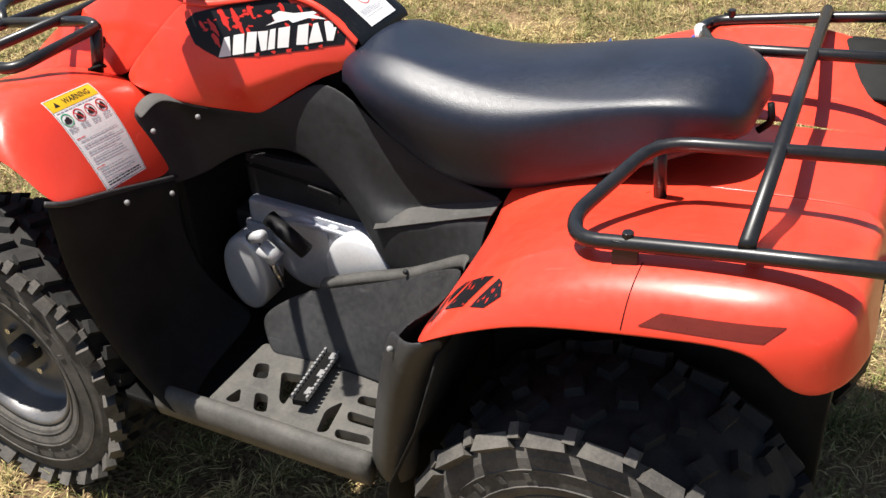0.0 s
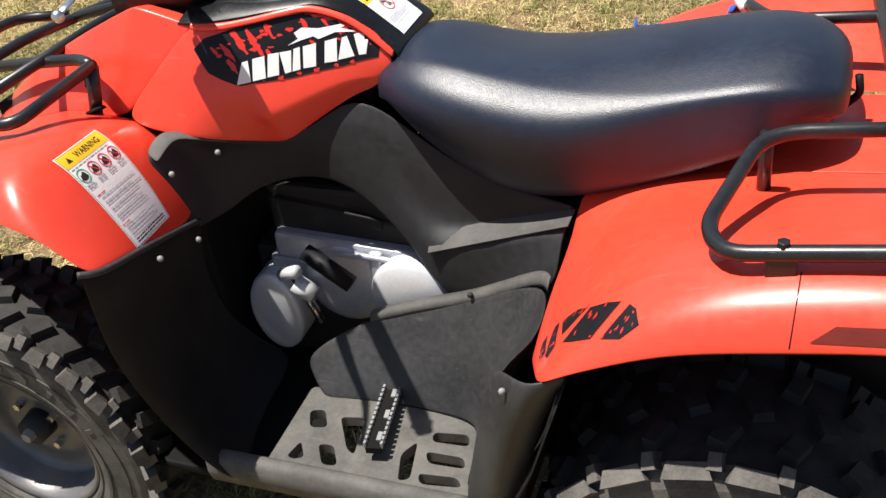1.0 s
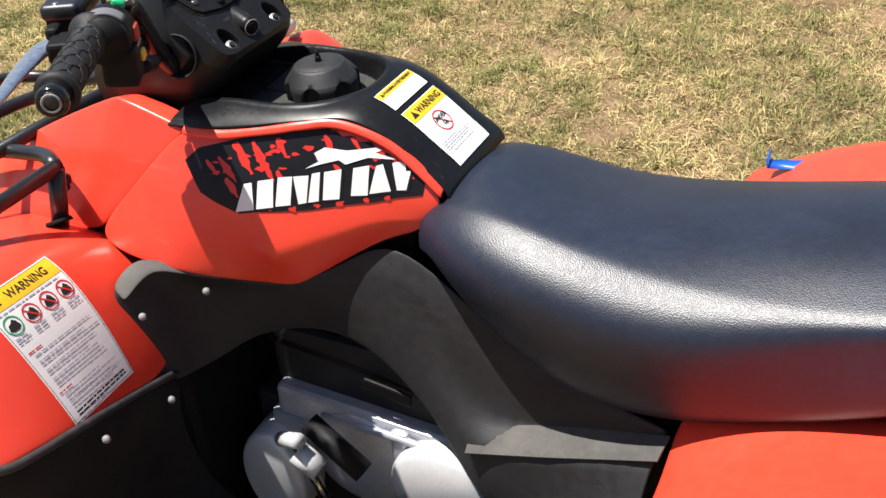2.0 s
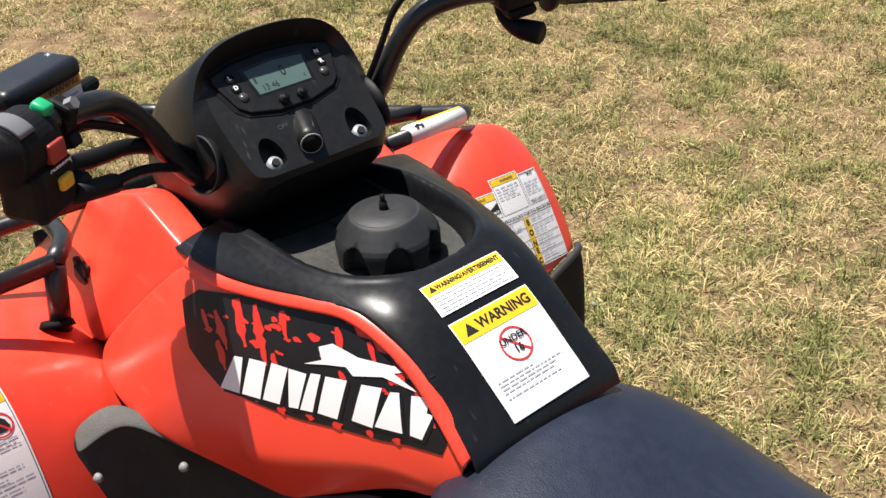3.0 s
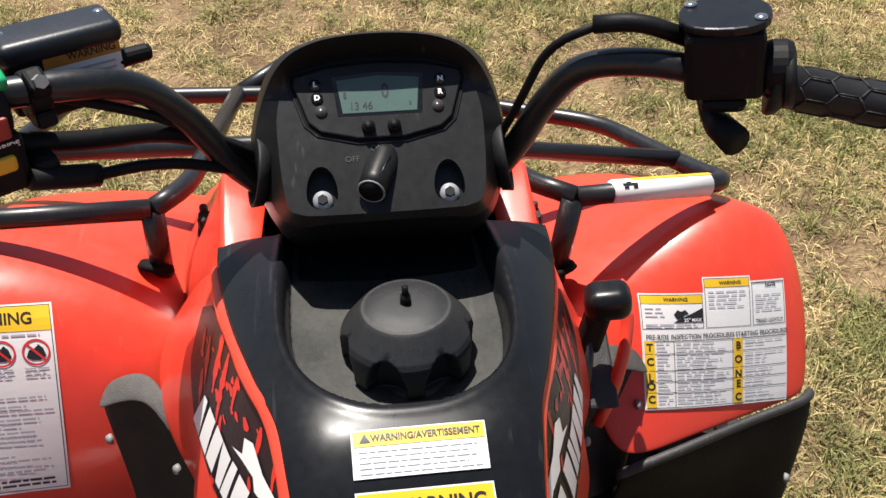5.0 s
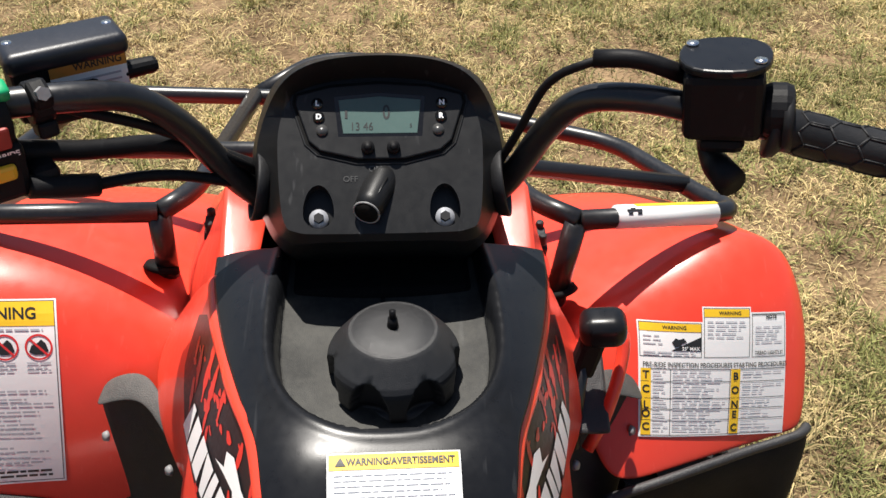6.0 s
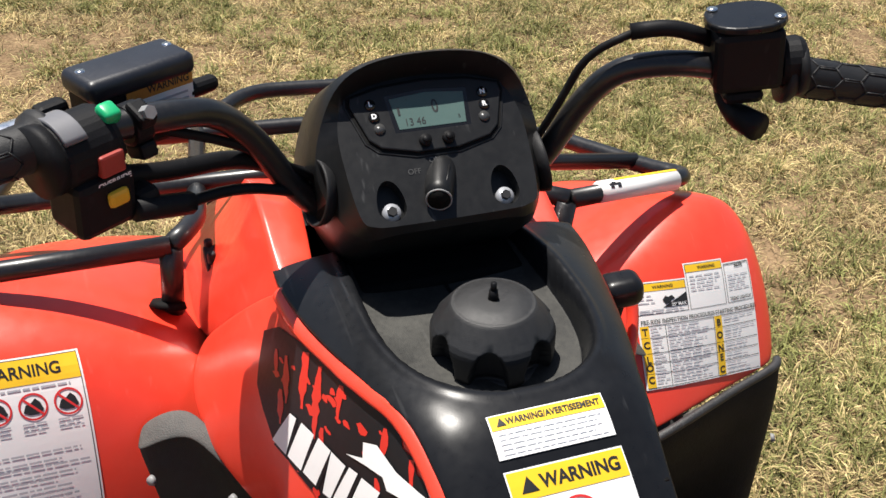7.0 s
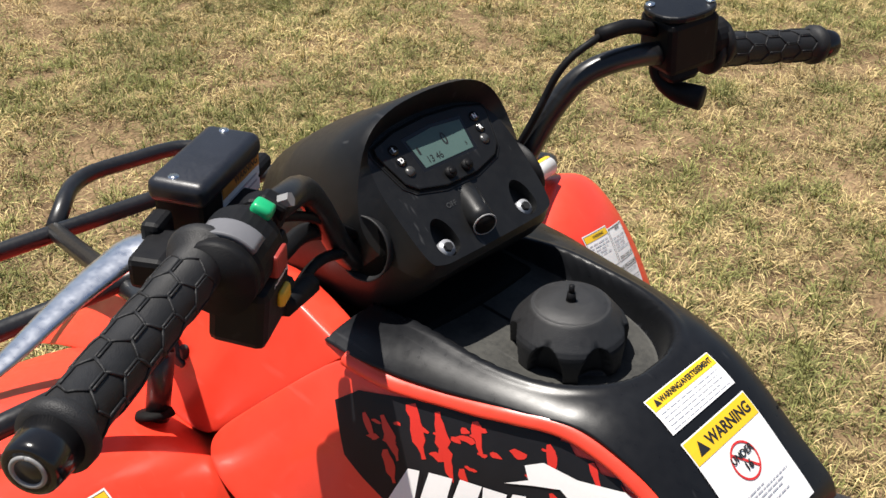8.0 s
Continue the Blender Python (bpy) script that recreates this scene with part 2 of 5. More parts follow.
tagged(part("ground", ground_bm, GROUND), "dry sandy soil under patchy mown grass", "ground", kind="structure")

# ---------------------------------------------------------------- the quad bike
atv = tagged(new("quad_bike"), "red and black utility quad bike parked on dry grass", "quad bike")

# front fenders
FF = [
    [(-.64, -.12, .62), (-.64, -.18, .62), (-.64, -.23, .61), (-.63, -.27, .60), (-.62, -.29, .58)],
    [(-.53, -.13, .77), (-.54, -.20, .775), (-.54, -.27, .775), (-.53, -.32, .76), (-.52, -.34, .73)],
    [(-.42, -.14, .865), (-.43, -.24, .885), (-.43, -.32, .89), (-.425, -.375, .875), (-.42, -.40, .83)],
    [(-.32, -.15, .895), (-.32, -.27, .935), (-.32, -.37, .955), (-.31, -.44, .945), (-.31, -.47, .895)],
    [(-.22, -.165, .895), (-.22, -.28, .955), (-.22, -.40, .988), (-.21, -.495, .980), (-.205, -.53, .925)],
    [(-.15, -.175, .89), (-.15, -.285, .955), (-.15, -.42, .990), (-.143, -.525, .985), (-.135, -.560, .930)],
    [(-.115, -.19, .88), (-.115, -.29, .925), (-.11, -.42, .958), (-.10, -.530, .960), (-.095, -.564, .925)],
    [(-.080, -.21, .85), (-.080, -.30, .865), (-.07, -.42, .895), (-.062, -.53, .91), (-.055, -.562, .900)],
    [(-.045, -.235, .74), (-.04, -.33, .77), (-.02, -.43, .81), (-.012, -.53, .845), (-.015, -.556, .855)],
]
FFAR = mirrored(FF, 0.62)[:5] + [
    [(-.195, .448, .905), (-.200, .432, .955), (-.190, .372, .978), (-.165, .275, .948), (-.155, .165, .885)],
    [(-.160, .450, .893), (-.165, .434, .934), (-.152, .375, .950), (-.130, .278, .935), (-.118, .180, .875)],
    [(-.122, .448, .866), (-.125, .430, .893), (-.112, .372, .905), (-.098, .282, .895), (-.085, .200, .850)],
    [(-.078, .444, .800), (-.066, .428, .801), (-.052, .372, .796), (-.028, .285, .789), (-.020, .220, .770)]]
fenders = [part("front_fender", sheet(rows, flip=True), RED, atv, "glossy red front fender", subsurf=3, thick=0.004) for rows in (FF, FFAR)]

# splash guards below the front fenders, and the dark side panels
GUARD = [
    [(-.047, -.245, .745), (-.04, -.33, .775), (-.022, -.43, .815), (-.012, -.53, .85), (-.03, -.562, .862)],
    [(-.036, -.25, .725), (-.03, -.33, .755), (-.012, -.43, .795), (-.002, -.53, .83), (-.02, -.564, .84)],
    [(-.06, -.245, .66), (-.06, -.33, .67), (-.05, -.43, .68), (-.02, -.525, .69), (-.04, -.555, .70)],
    [(-.07, -.22, .52), (-.07, -.32, .52), (-.05, -.42, .53), (.01, -.50, .53), (-.01, -.53, .54)],
    [(-.02, -.19, .42), (-.02, -.30, .415), (0, -.40, .41), (.045, -.475, .41), (.03, -.50, .41)],
    [(.05, -.18, .395), (.05, -.30, .39), (.06, -.40, .385), (.09, -.47, .385), (.08, -.495, .37)],
]
PANEL = [
    [(-.090, -.270, .882), (-.082, -.276, .872), (-.072, -.277, .83), (-.058, -.275, .78), (-.044, -.270, .735)],
    [(-.088, -.250, .895), (-.076, -.256, .886), (-.058, -.246, .847), (-.046, -.242, .79), (-.034, -.240, .730)],
    [(-.080, -.226, .903), (-.067, -.228, .895), (-.050, -.210, .850), (-.038, -.205, .79), (-.026, -.205, .725)],
    [(-.060, -.210, .896), (-.048, -.212, .887), (-.034, -.188, .845), (-.020, -.182, .79), (-.008, -.180, .730)],
    [(.013, -.172, .869), (.020, -.174, .860), (.02, -.160, .835), (.022, -.154, .80), (.024, -.150, .755)],
    [(.112, -.142, .858), (.112, -.142, .848), (.113, -.139, .83), (.114, -.137, .805), (.115, -.136, .785)],
    [(.17, -.126, .893), (.174, -.131, .875), (.182, -.136, .84), (.188, -.139, .805), (.196, -.140, .780)],
    [(.224, -.108, .930), (.232, -.120, .895), (.245, -.133, .83), (.254, -.141, .775), (.264, -.147, .725)],
    [(.29, -.114, .905), (.297, -.130, .865), (.308, -.142, .80), (.315, -.152, .73), (.322, -.160, .662)],
    [(.36, -.124, .855), (.356, -.134, .80), (.348, -.145, .692), (.353, -.182, .676), (.372, -.178, .565)],
    [(.46, -.140, .802), (.46, -.147, .785), (.462, -.149, .733), (.466, -.194, .722), (.48, -.199, .605)],
    [(.61, -.160, .787), (.61, -.164, .784), (.608, -.165, .782), (.603, -.198, .771), (.592, -.244, .675)],
]
def tighter(r):
    a, c = Vector(r[1]).lerp(Vector(r[2]), .5), Vector(r[3]).lerp(Vector(r[4]), .5)
    return [r[0], r[1], tuple(a), r[2], r[3], tuple(c), r[4]]
PANEL = [tighter(r) for r in PANEL]
GFAR = [
    [(-.080, .449, .804), (-.066, .432, .806), (-.050, .372, .801), (-.024, .285, .794), (-.016, .222, .776)],
    [(-.066, .450, .782), (-.050, .434, .784), (-.036, .372, .779), (-.012, .285, .772), (-.006, .224, .755)]] + mirrored(GUARD, 0.60)[2:]
for rows, rows2 in ((GUARD, PANEL), (GFAR, mirrored(PANEL))):
    part("splash_guard", sheet(rows, flip=True), LINER, atv, "matt black plastic splash guard", subsurf=2, thick=0.004)
    lip = [Vector(r) + Vector((.004, 0, -.003)) for r in (rows[0] if rows is GUARD else rows[0][::-1])]
    part("guard_lip", pipe(bmesh.new(), [spline(lip, i / 24) for i in range(25)], .0055, 8), KICKED, atv, "greyed upper lip of the splash guard")
    lay = (lambda r: r) if rows2 is PANEL else (lambda r: r[::-1])
    # pale strips paint the sun's glare on the panel's lip and ledge
    rim = [[Vector(lay(r)[0]) + Vector((0, 0, .0035)), Vector(lay(r)[0]).lerp(Vector(lay(r)[1]), .5) + Vector((.008 * k, 0, .004)), Vector(lay(r)[1]) + Vector((.016 * k, -.003 if rows2 is PANEL else .003, .001))] for r, k in zip(rows2[:5], (1, 1, .8, .5, .1))]
    part("panel_lip", sheet(rim), WEAR_GLARE, atv, "upper lip of the side panel, paled by painted glare", subsurf=2, thick=.003)
    ledge = [[Vector(lay(r)[i]) + Vector((0, -.001 if rows2 is PANEL else .001, .003)) for i in (3, 4)] for r in rows2[9:]]
    part("panel_ledge", sheet(ledge), WEAR_GLARE, atv, "ledge along the side panel, paled by painted light", smooth=False, thick=.002)
    part("side_panel", creased_lines(sheet(rows2), 7, cols={1: 0, 3: 9, 4: 9} if rows2 is PANEL else {5: 0, 3: 9, 2: 9}, lines=(1,), amount=.9), MATTE, atv, "matt black plastic side panel", subsurf=2, thick=0.004)

# hood and tank flanks
HOOD = [   # from the nose back to the slanting joint
    [(-.60, -.06, .80), (-.60, -.09, .81), (-.60, -.13, .80), (-.60, -.16, .79), (-.60, -.19, .77)],
    [(-.42, -.07, .945), (-.42, -.115, .95), (-.42, -.14, .930), (-.42, -.165, .912), (-.42, -.200, .885)],
    [(-.27, -.08, 1.020), (-.27, -.126, 1.027), (-.28, -.148, .990), (-.29, -.174, .952), (-.30, -.203, .912)],
    [(-.175, -.09, 1.062), (-.175, -.134, 1.070), (-.20, -.150, 1.020), (-.215, -.174, .966), (-.23, -.203, .914)],
    [(-.118, -.098, 1.078), (-.134, -.137, 1.087), (-.158, -.154, 1.034), (-.184, -.176, .972), (-.208, -.203, .912)],
    [(-.020, -.105, 1.050), (-.024, -.137, 1.056), (-.070, -.160, 1.010), (-.120, -.179, .957), (-.164, -.197, .907)],
]
FLANK = [  # from the slanting joint back to the seat
    [(-.034, -.140, 1.057), (-.079, -.164, 1.012), (-.129, -.182, .959), (-.174, -.200, .909)],
    [(-.022, -.138, 1.055), (-.050, -.166, 1.005), (-.082, -.190, .955), (-.110, -.224, .902)],
    [(.005, -.135, 1.054), (-.002, -.166, 1.0), (-.015, -.186, .950), (-.030, -.214, .885)],
    [(.03, -.130, 1.055), (.03, -.161, .995), (.03, -.180, .925), (.024, -.182, .866)],
    [(.075, -.118, 1.061), (.075, -.150, .998), (.075, -.176, .912), (.078, -.158, .857)],
    [(.10, -.112, 1.065), (.10, -.144, 1.001), (.10, -.169, .914), (.107, -.146, .851)],
    [(.125, -.104, 1.069), (.125, -.136, 1.005), (.125, -.160, .922), (.130, -.138, .866)],
    [(.17, -.089, 1.071), (.17, -.120, 1.010), (.17, -.142, .940), (.168, -.124, .890)],
    [(.235, -.081, 1.047), (.235, -.100, 1.008), (.233, -.112, .962), (.226, -.100, .927)],
    [(.304, -.085, .992), (.296, -.092, .977), (.284, -.097, .960), (.268, -.099, .942)],
]
def creased(r):
    """Sets a firm crease where the top of the hood meets its side."""
    p = [Vector(q) for q in r]
    return [r[0], tuple(p[0].lerp(p[1], .6)), r[1], tuple(p[1].lerp(p[2], .26)), *r[2:]]
flanks = []
for hood_rows, rows in ((HOOD, FLANK), (mirrored(HOOD), mirrored(FLANK))):
    part("hood_side", creased_lines(sheet([creased(r) for r in hood_rows] if hood_rows is HOOD else [creased(r[::-1])[::-1] for r in hood_rows]), 7, cols={2: 0} if hood_rows is HOOD else {4: 0}, lines=(4,), amount=.55), RED, atv, "glossy red hood side", subsurf=2, thick=0.004)
    flanks.append(part("tank_flank", creased_lines(sheet(rows), 4, cols={2: 4} if rows is FLANK else {1: 4}, amount=.7), RED, atv, "glossy red tank flank", subsurf=3, thick=0.004))
HTOP = [[(r[0][0], y, r[0][2] - .022) for y in (-.12, -.05, .05, .12)] for r in HOOD[:5]]
part("hood_centre", sheet(HTOP), MATTE, atv, "black plastic under the rack", subsurf=2, thick=0.004)
# inner guards stand in for shade; the unseen skid plate only blocks light
for size, at, nm in (((.18, .15, .06), (-.095, 0, 1.03), "steering_shroud"), ((.40, .30, .06), (-.30, 0, .86), "front_frame"), ((.30, .16, .30), (.10, 0, .90), "fuel_tank"), ((.34, .23, .10), (.46, 0, .765), "seat_base"), ((.36, .26, .10), (.80, 0, .80), "seat_base"), ((.24, .36, .34), (-.20, 0, .58), "inner_shade_block"), ((.32, .90, .02), (-.01, 0, .325), "belly_guard"), ((.86, .44, .02), (.58, 0, .275), "unseen_light_block"), ((.02, .42, .42), (-.075, 0, .56), "inner_shade_block")):
    bm = bmesh.new()
    box(bm, size, pose(*at))
    part(nm, bm, SHADE_BLACK, atv, "near-black filler inside the bodywork, with shade in its colour", smooth=False, bevel=.006)

# black tank cover with its bowl for the filler cap
COVER_LINE = [  # x, half width, height of the edge, height of the middle
    (-.055, .139, 1.058, 1.068), (-.02, .137, 1.059, 1.076), (.02, .130, 1.061, 1.083), (.06, .121, 1.065, 1.085), (.10, .110, 1.070, 1.087), (.14, .098, 1.074, 1.088),
    (.17, .088, 1.076, 1.088), (.20, .083, 1.069, 1.081), (.235, .079, 1.051, 1.060), (.27, .080, 1.024, 1.031), (.298, .083, 1.002, 1.006), (.306, .083, .988, .990)]
COVER_FINE = [spline(COVER_LINE, i / 150) for i in range(151)]
def tub_width(x):
    return .087 - .05 * max(0, .02 - x)
def cover_height(x, y, ze, zc, w):
    """A crowned cover with a round-ended tub sunk into it for the filler cap."""
    z = zc - (zc - ze) * min(1, abs(y) / w) ** 4.8
    d = 1 - (max(0, (x - .045) / .129) ** 2.5 + (abs(y) / tub_width(x)) ** 2.5)       # depth inside the tub's outline
    lip = .0012 * math.exp(-((d + .08) / .09) ** 2)
    sunk = min(1, max(0, (d + .02) / .16))
    sunk = sunk * sunk * (3 - 2 * sunk)
    return (z + lip) * (1 - sunk) + min(z, 1.0500 + .006 * (abs(y) / .088) ** 2) * sunk
rows = []
for x, w, ze, zc in COVER_FINE:
    ys = [w * math.copysign(abs(k / 56) ** .88, k) for k in range(-56, 57)]
    rows.append([(x, y, cover_height(x, y, ze, zc, w)) for y in ys])
cover = part("tank_cover", sheet(rows), SATIN, atv, "satin black plastic tank cover", thick=0.003)
rings = []
for i in range(73):       # from the front of one side round the back to the front of the other
    u = i / 72 * 2 - 1
    row = []
    for k in [.02 + .955 * q / 26 for q in range(27)]:
        if abs(u) > .62:
            x = .045 - .098 * (abs(u) - .62) / .38
            y = math.copysign(tub_width(x) * k, u)
        else:
            a = u / .62 * math.pi / 2
            x, y = .045 + .129 * k * math.cos(a) ** .8, math.copysign(tub_width(.045) * k * abs(math.sin(a)) ** .8, u)
        w, ze, zc = (float(np.interp(x, [q[0] for q in COVER_FINE], [q[n] for q in COVER_FINE])) for n in (1, 2, 3))
        row.append((x, y, cover_height(x, y, ze, zc, w) + .0038))
    rings.append(row)
part("tub", sheet(rings), TUB, cover, "dusty grey tub round the filler cap")
for s in (-1, 1):       # narrow red lip between the cover and the flank
    top = [Vector(spline([r[0] for r in FLANK], .05 + .94 * i / 36)) for i in range(37)]
    lip = [[p + Vector((0, dy, dz)) for dy, dz in ((-.0046, -.0040), (-.0036, .0003), (-.0008, .0032), (.004, .0046), (.0105, .0036))] for p in top]
    if s > 0:
        lip = [[across(p) for p in r][::-1] for r in lip]
    part("red_trim", sheet(lip), RED, atv, "narrow red trim along the tank cover", subsurf=1, thick=.003)

# filler cap
def cap_mesh():
    """A domed cap on a plain ring, with seven broad scoops arching up into its side."""
    outline = [(.0, .0440), (.003, .0462), (.0055, .0465), (.0065, .0470), (.008, .0490), (.011, .0500), (.026, .0502), (.029, .0496), (.032, .0478), (.0385, .0415), (.0445, .0355), (.0462, .0335)]
    zs = sorted({z for z, _ in outline} | {.0065 + .0012 * i for i in range(24)})
    rings, around = [], 252
    for z in zs:
        r = float(np.interp(z, [q[0] for q in outline], [q[1] for q in outline]))
        ring = []
        for i in range(around):
            a = 2 * math.pi * i / around
            off = math.acos(math.cos(7 * a)) / math.pi                # 0 in the middle of a scoop, 1 on a lobe
            top = .006 + .0275 * max(0, 1 - (off / .72) ** 2.4) ** .5      # the scoop's arched upper edge
            k = min(1, max(0, (top - z) / .0030)) * min(1, max(0, (z - .0055) / .0016)) if off < .72 else 0
            cut = .0145 * k * k * (3 - 2 * k) * (1 - .40 * (off / .72) ** 2)
            ring.append(((r - cut) * math.cos(a), (r - cut) * math.sin(a), z))
        rings.append(ring)
    for z, r in ((.0466, .0325), (.0462, .0312), (.0470, .0298), (.0482, .015), (.0486, .004)):
        rings.append([(r * math.cos(2 * math.pi * i / around), r * math.sin(2 * math.pi * i / around), z) for i in range(around)])
    return solid(rings)
cap = part("filler_cap", cap_mesh(), CAPPED, atv, "lobed black plastic filler cap")
cap.matrix_basis = pose(.0885, .0067, 1.0450, 0, -3, 27) @ Matrix.Diagonal((.985, .985, 1.20, 1))
bm = bmesh.new()
cyl(bm, .0045, .0035, .007, pose(0, 0, .0515), 12)
cyl(bm, .0025, .0025, .007, pose(0, 0, .0570), 10)
part("vent_nipple", bm, BLACK, cap)

# seat
SEAT = [  # x, bottom y and z, crest y and z, centre z
    (.262, .102, .935, .092, .958, .976), (.285, .112, .925, .100, .974, .996), (.34, .126, .875, .118, .996, 1.014), (.43, .145, .812, .136, .991, 1.003),
    (.52, .160, .787, .146, .975, .992), (.62, .170, .798, .152, .968, .995), (.75, .176, .848, .156, .979, 1.014), (.86, .170, .895, .154, 1.003, 1.031),
    (.93, .150, .922, .140, 1.003, 1.036), (.975, .110, .935, .110, .985, 1.013), (.992, .075, .945, .075, .965, .985)]
rows = []
for x, yb, zb, yc, zc, zt in SEAT:
    full = min(1, max(.3, (x - .26) / .09)) * min(1, max(.16, (.76 - x) / .16))       # how far the sides slope out below the crest
    yw = yc + .004 + .048 * full
    half = [(yb * .8, zb + .002), (yb, zb), (max(yb, yw - .008), zb * .55 + (zc - .06 * full) * .45), (yw, zc - .034 - .028 * full), (yc + .003 + .042 * full, zc - .012 - .022 * full),
            (yc + .002 + .026 * full, zc - .004 - .012 * full), (yc + .001 + .010 * full, zc - .001 - .004 * full), (yc - .006, zc + .004), (yc - .020, zc + .0085), (yc * .5, zt - .003)]
    sag = float(np.interp(x, (.27, .33, .38, .43, .52, .62, .75, .86, .95), (0, .09, .15, .20, .165, .095, .045, .05, .05)))      # the crown is worn unevenly from side to side
    rows.append([(x, y, z - sag * max(0, y + .11)) for y, z in [(-y, z) for y, z in half] + [(0, zt)] + half[::-1]])
part("seat", solid(rows), VINYL, atv, "long black vinyl saddle seat", subsurf=2)

# rear fenders and tail
RF = [
    [(.612, -.14, .80), (.612, -.20, .752), (.600, -.27, .72), (.602, -.37, .71), (.614, -.46, .725), (.636, -.52, .752), (.648, -.545, .764)],
    [(.64, -.14, .815), (.645, -.20, .79), (.640, -.28, .775), (.645, -.37, .775), (.66, -.46, .79), (.676, -.525, .80), (.685, -.548, .79)],
    [(.72, -.14, .84), (.72, -.20, .835), (.72, -.28, .845), (.72, -.37, .86), (.73, -.46, .865), (.74, -.53, .855), (.745, -.552, .822)],
    [(.82, -.14, .86), (.82, -.20, .858), (.82, -.28, .878), (.82, -.37, .905), (.82, -.46, .918), (.82, -.528, .90), (.82, -.552, .855)],
    [(.945, -.14, .868), (.945, -.20, .868), (.945, -.28, .892), (.945, -.37, .925), (.945, -.46, .945), (.945, -.525, .93), (.945, -.550, .875)],
    [(1.07, -.14, .875), (1.07, -.20, .88), (1.07, -.28, .905), (1.07, -.37, .94), (1.07, -.46, .962), (1.07, -.525, .948), (1.07, -.550, .897)],
    [(1.16, -.14, .88), (1.16, -.20, .885), (1.16, -.28, .91), (1.16, -.37, .945), (1.16, -.455, .968), (1.150, -.522, .945), (1.115, -.549, .888)],
    [(1.20, -.14, .87), (1.20, -.20, .875), (1.20, -.28, .895), (1.205, -.37, .925), (1.205, -.455, .945), (1.198, -.517, .925), (1.142, -.542, .845)],
    [(1.215, -.14, .80), (1.215, -.20, .80), (1.22, -.28, .81), (1.225, -.37, .83), (1.225, -.458, .862), (1.212, -.505, .852), (1.182, -.531, .840)],
]
def ridged(r):
    """Sets a firm ridge between the top and the side of the fender."""
    a, c = Vector(r[3]).lerp(Vector(r[4]), .80), Vector(r[4]).lerp(Vector(r[5]), .22)
    return [*r[:4], tuple(a), r[4], tuple(c), *r[5:]]
RF = [ridged(r) for r in RF]
FAR_REAR, SINKS = 0.84, 0.078      # the far rear flank lies closer to the middle, and lower
def drawn_in(p):
    """A place on the near rear flank carried over to the far one, which starts a little higher and further forward."""
    k = min(1, max(0, (.78 - p[0]) / .15))
    y = -p[1] * FAR_REAR
    out = y / .42
    return (p[0] - .07 * out, y, p[2] + out * (.05 * k - .020 - .3 * max(0, p[0] - 1.05)))
for rows in (RF, [[drawn_in(p) for p in r][::-1] for r in RF]):
    part("rear_fender", creased_lines(sheet(rows, flip=True), 9, cols={5: 0} if rows is RF else {3: 0}, lines=(7,), amount=.45), RED, atv, "glossy red rear fender", subsurf=2, thick=0.004)
for s in (-1, 1):       # black liners inside the rear wheel arches, with walls added to darken the shade
    side = 1 if s < 0 else FAR_REAR
    rows = [[(x, s * -y * .97 * side, z - .03) for x, y, z in r[2:8]] for r in RF[2:]]
    wall = [[(x + max(0, y - .5) * .1, s * y * side, z) for x, z in ((.545, .27), (.562, .44), (.622, .58), (.672, .745))] for y in (.10, .24, .40, .537)]
    part("arch_shade_wall", sheet(wall), LINER, atv, thick=.003)
    part("arch_liner", sheet(rows, flip=True), LINER, atv, "black plastic arch liner", subsurf=1, thick=0.003)
    bm = bmesh.new()
    box(bm, (.56, .012, .40), pose(.90, s * .235 * side, .52))
    part("arch_shade_wall", bm, LINER, atv, smooth=False, bevel=.004)
TAIL = [[(x, y, z + (.004 if y == 0 else 0) - SINKS * max(0, y)) for y in (-.142, -.07, 0, .06, .121)] for x, z in ((.60, .80), (.80, .856), (.945, .87), (1.07, .878), (1.16, .882), (1.195, .87), (1.21, .80))]
part("tail_panel", sheet(TAIL, flip=True), RED, atv, "glossy red tail panel behind the seat", subsurf=2, thick=0.004)

# racks
def rear_rack():
    rack = part("rear_rack", pipe(bmesh.new(), [(1.073, -.485, .999), (1.013, .405, .966)], .0105), TUBE, atv, "black steel tube rear rack")
    for s in (-1, 1):
        def at(x, y, z):
            return (x, -y, z) if s < 0 else (x - .12 * y * FAR_REAR, y * FAR_REAR, z - SINKS * y * FAR_REAR)
        tube("rack_tube", [at(1.30, .20, 1.005), at(.885, .218, .972), at(.835, .42, .952), at(.86, .478, .955), at(1.07, .482, .985), at(1.30, .485, 1.012)], .0105, TUBE, rack, radius=.055)
        tube("rack_post", [at(.888, .195, .852), at(.888, .212, .968)], .010, TUBE, rack)
        bm = bmesh.new()
        m = pose(*at(.928 if s < 0 else .89, .486, .94))
        box(bm, (.034, .004, .06), m)
        cyl(bm, .008, .008, .014, m @ pose(0, -s * .008, .034), 6)
        part("bracket", bm, TUBE, rack, smooth=False, bevel=.001)
        if s < 0:       # bolt hole low in the bracket
            bm = bmesh.new()
            cyl(bm, .0065, .0065, .003, m @ pose(.004, -.003, -.012, 90), 14)
            part("bracket_hole", bm, GREYPL, rack)
        else:           # red rubber foot under the far bracket
            bm = bmesh.new()
            cyl(bm, .020, .016, .014, m @ pose(0, -.006, -.034), 20)
            part("bracket_foot", bm, RED, rack)
rear_rack()

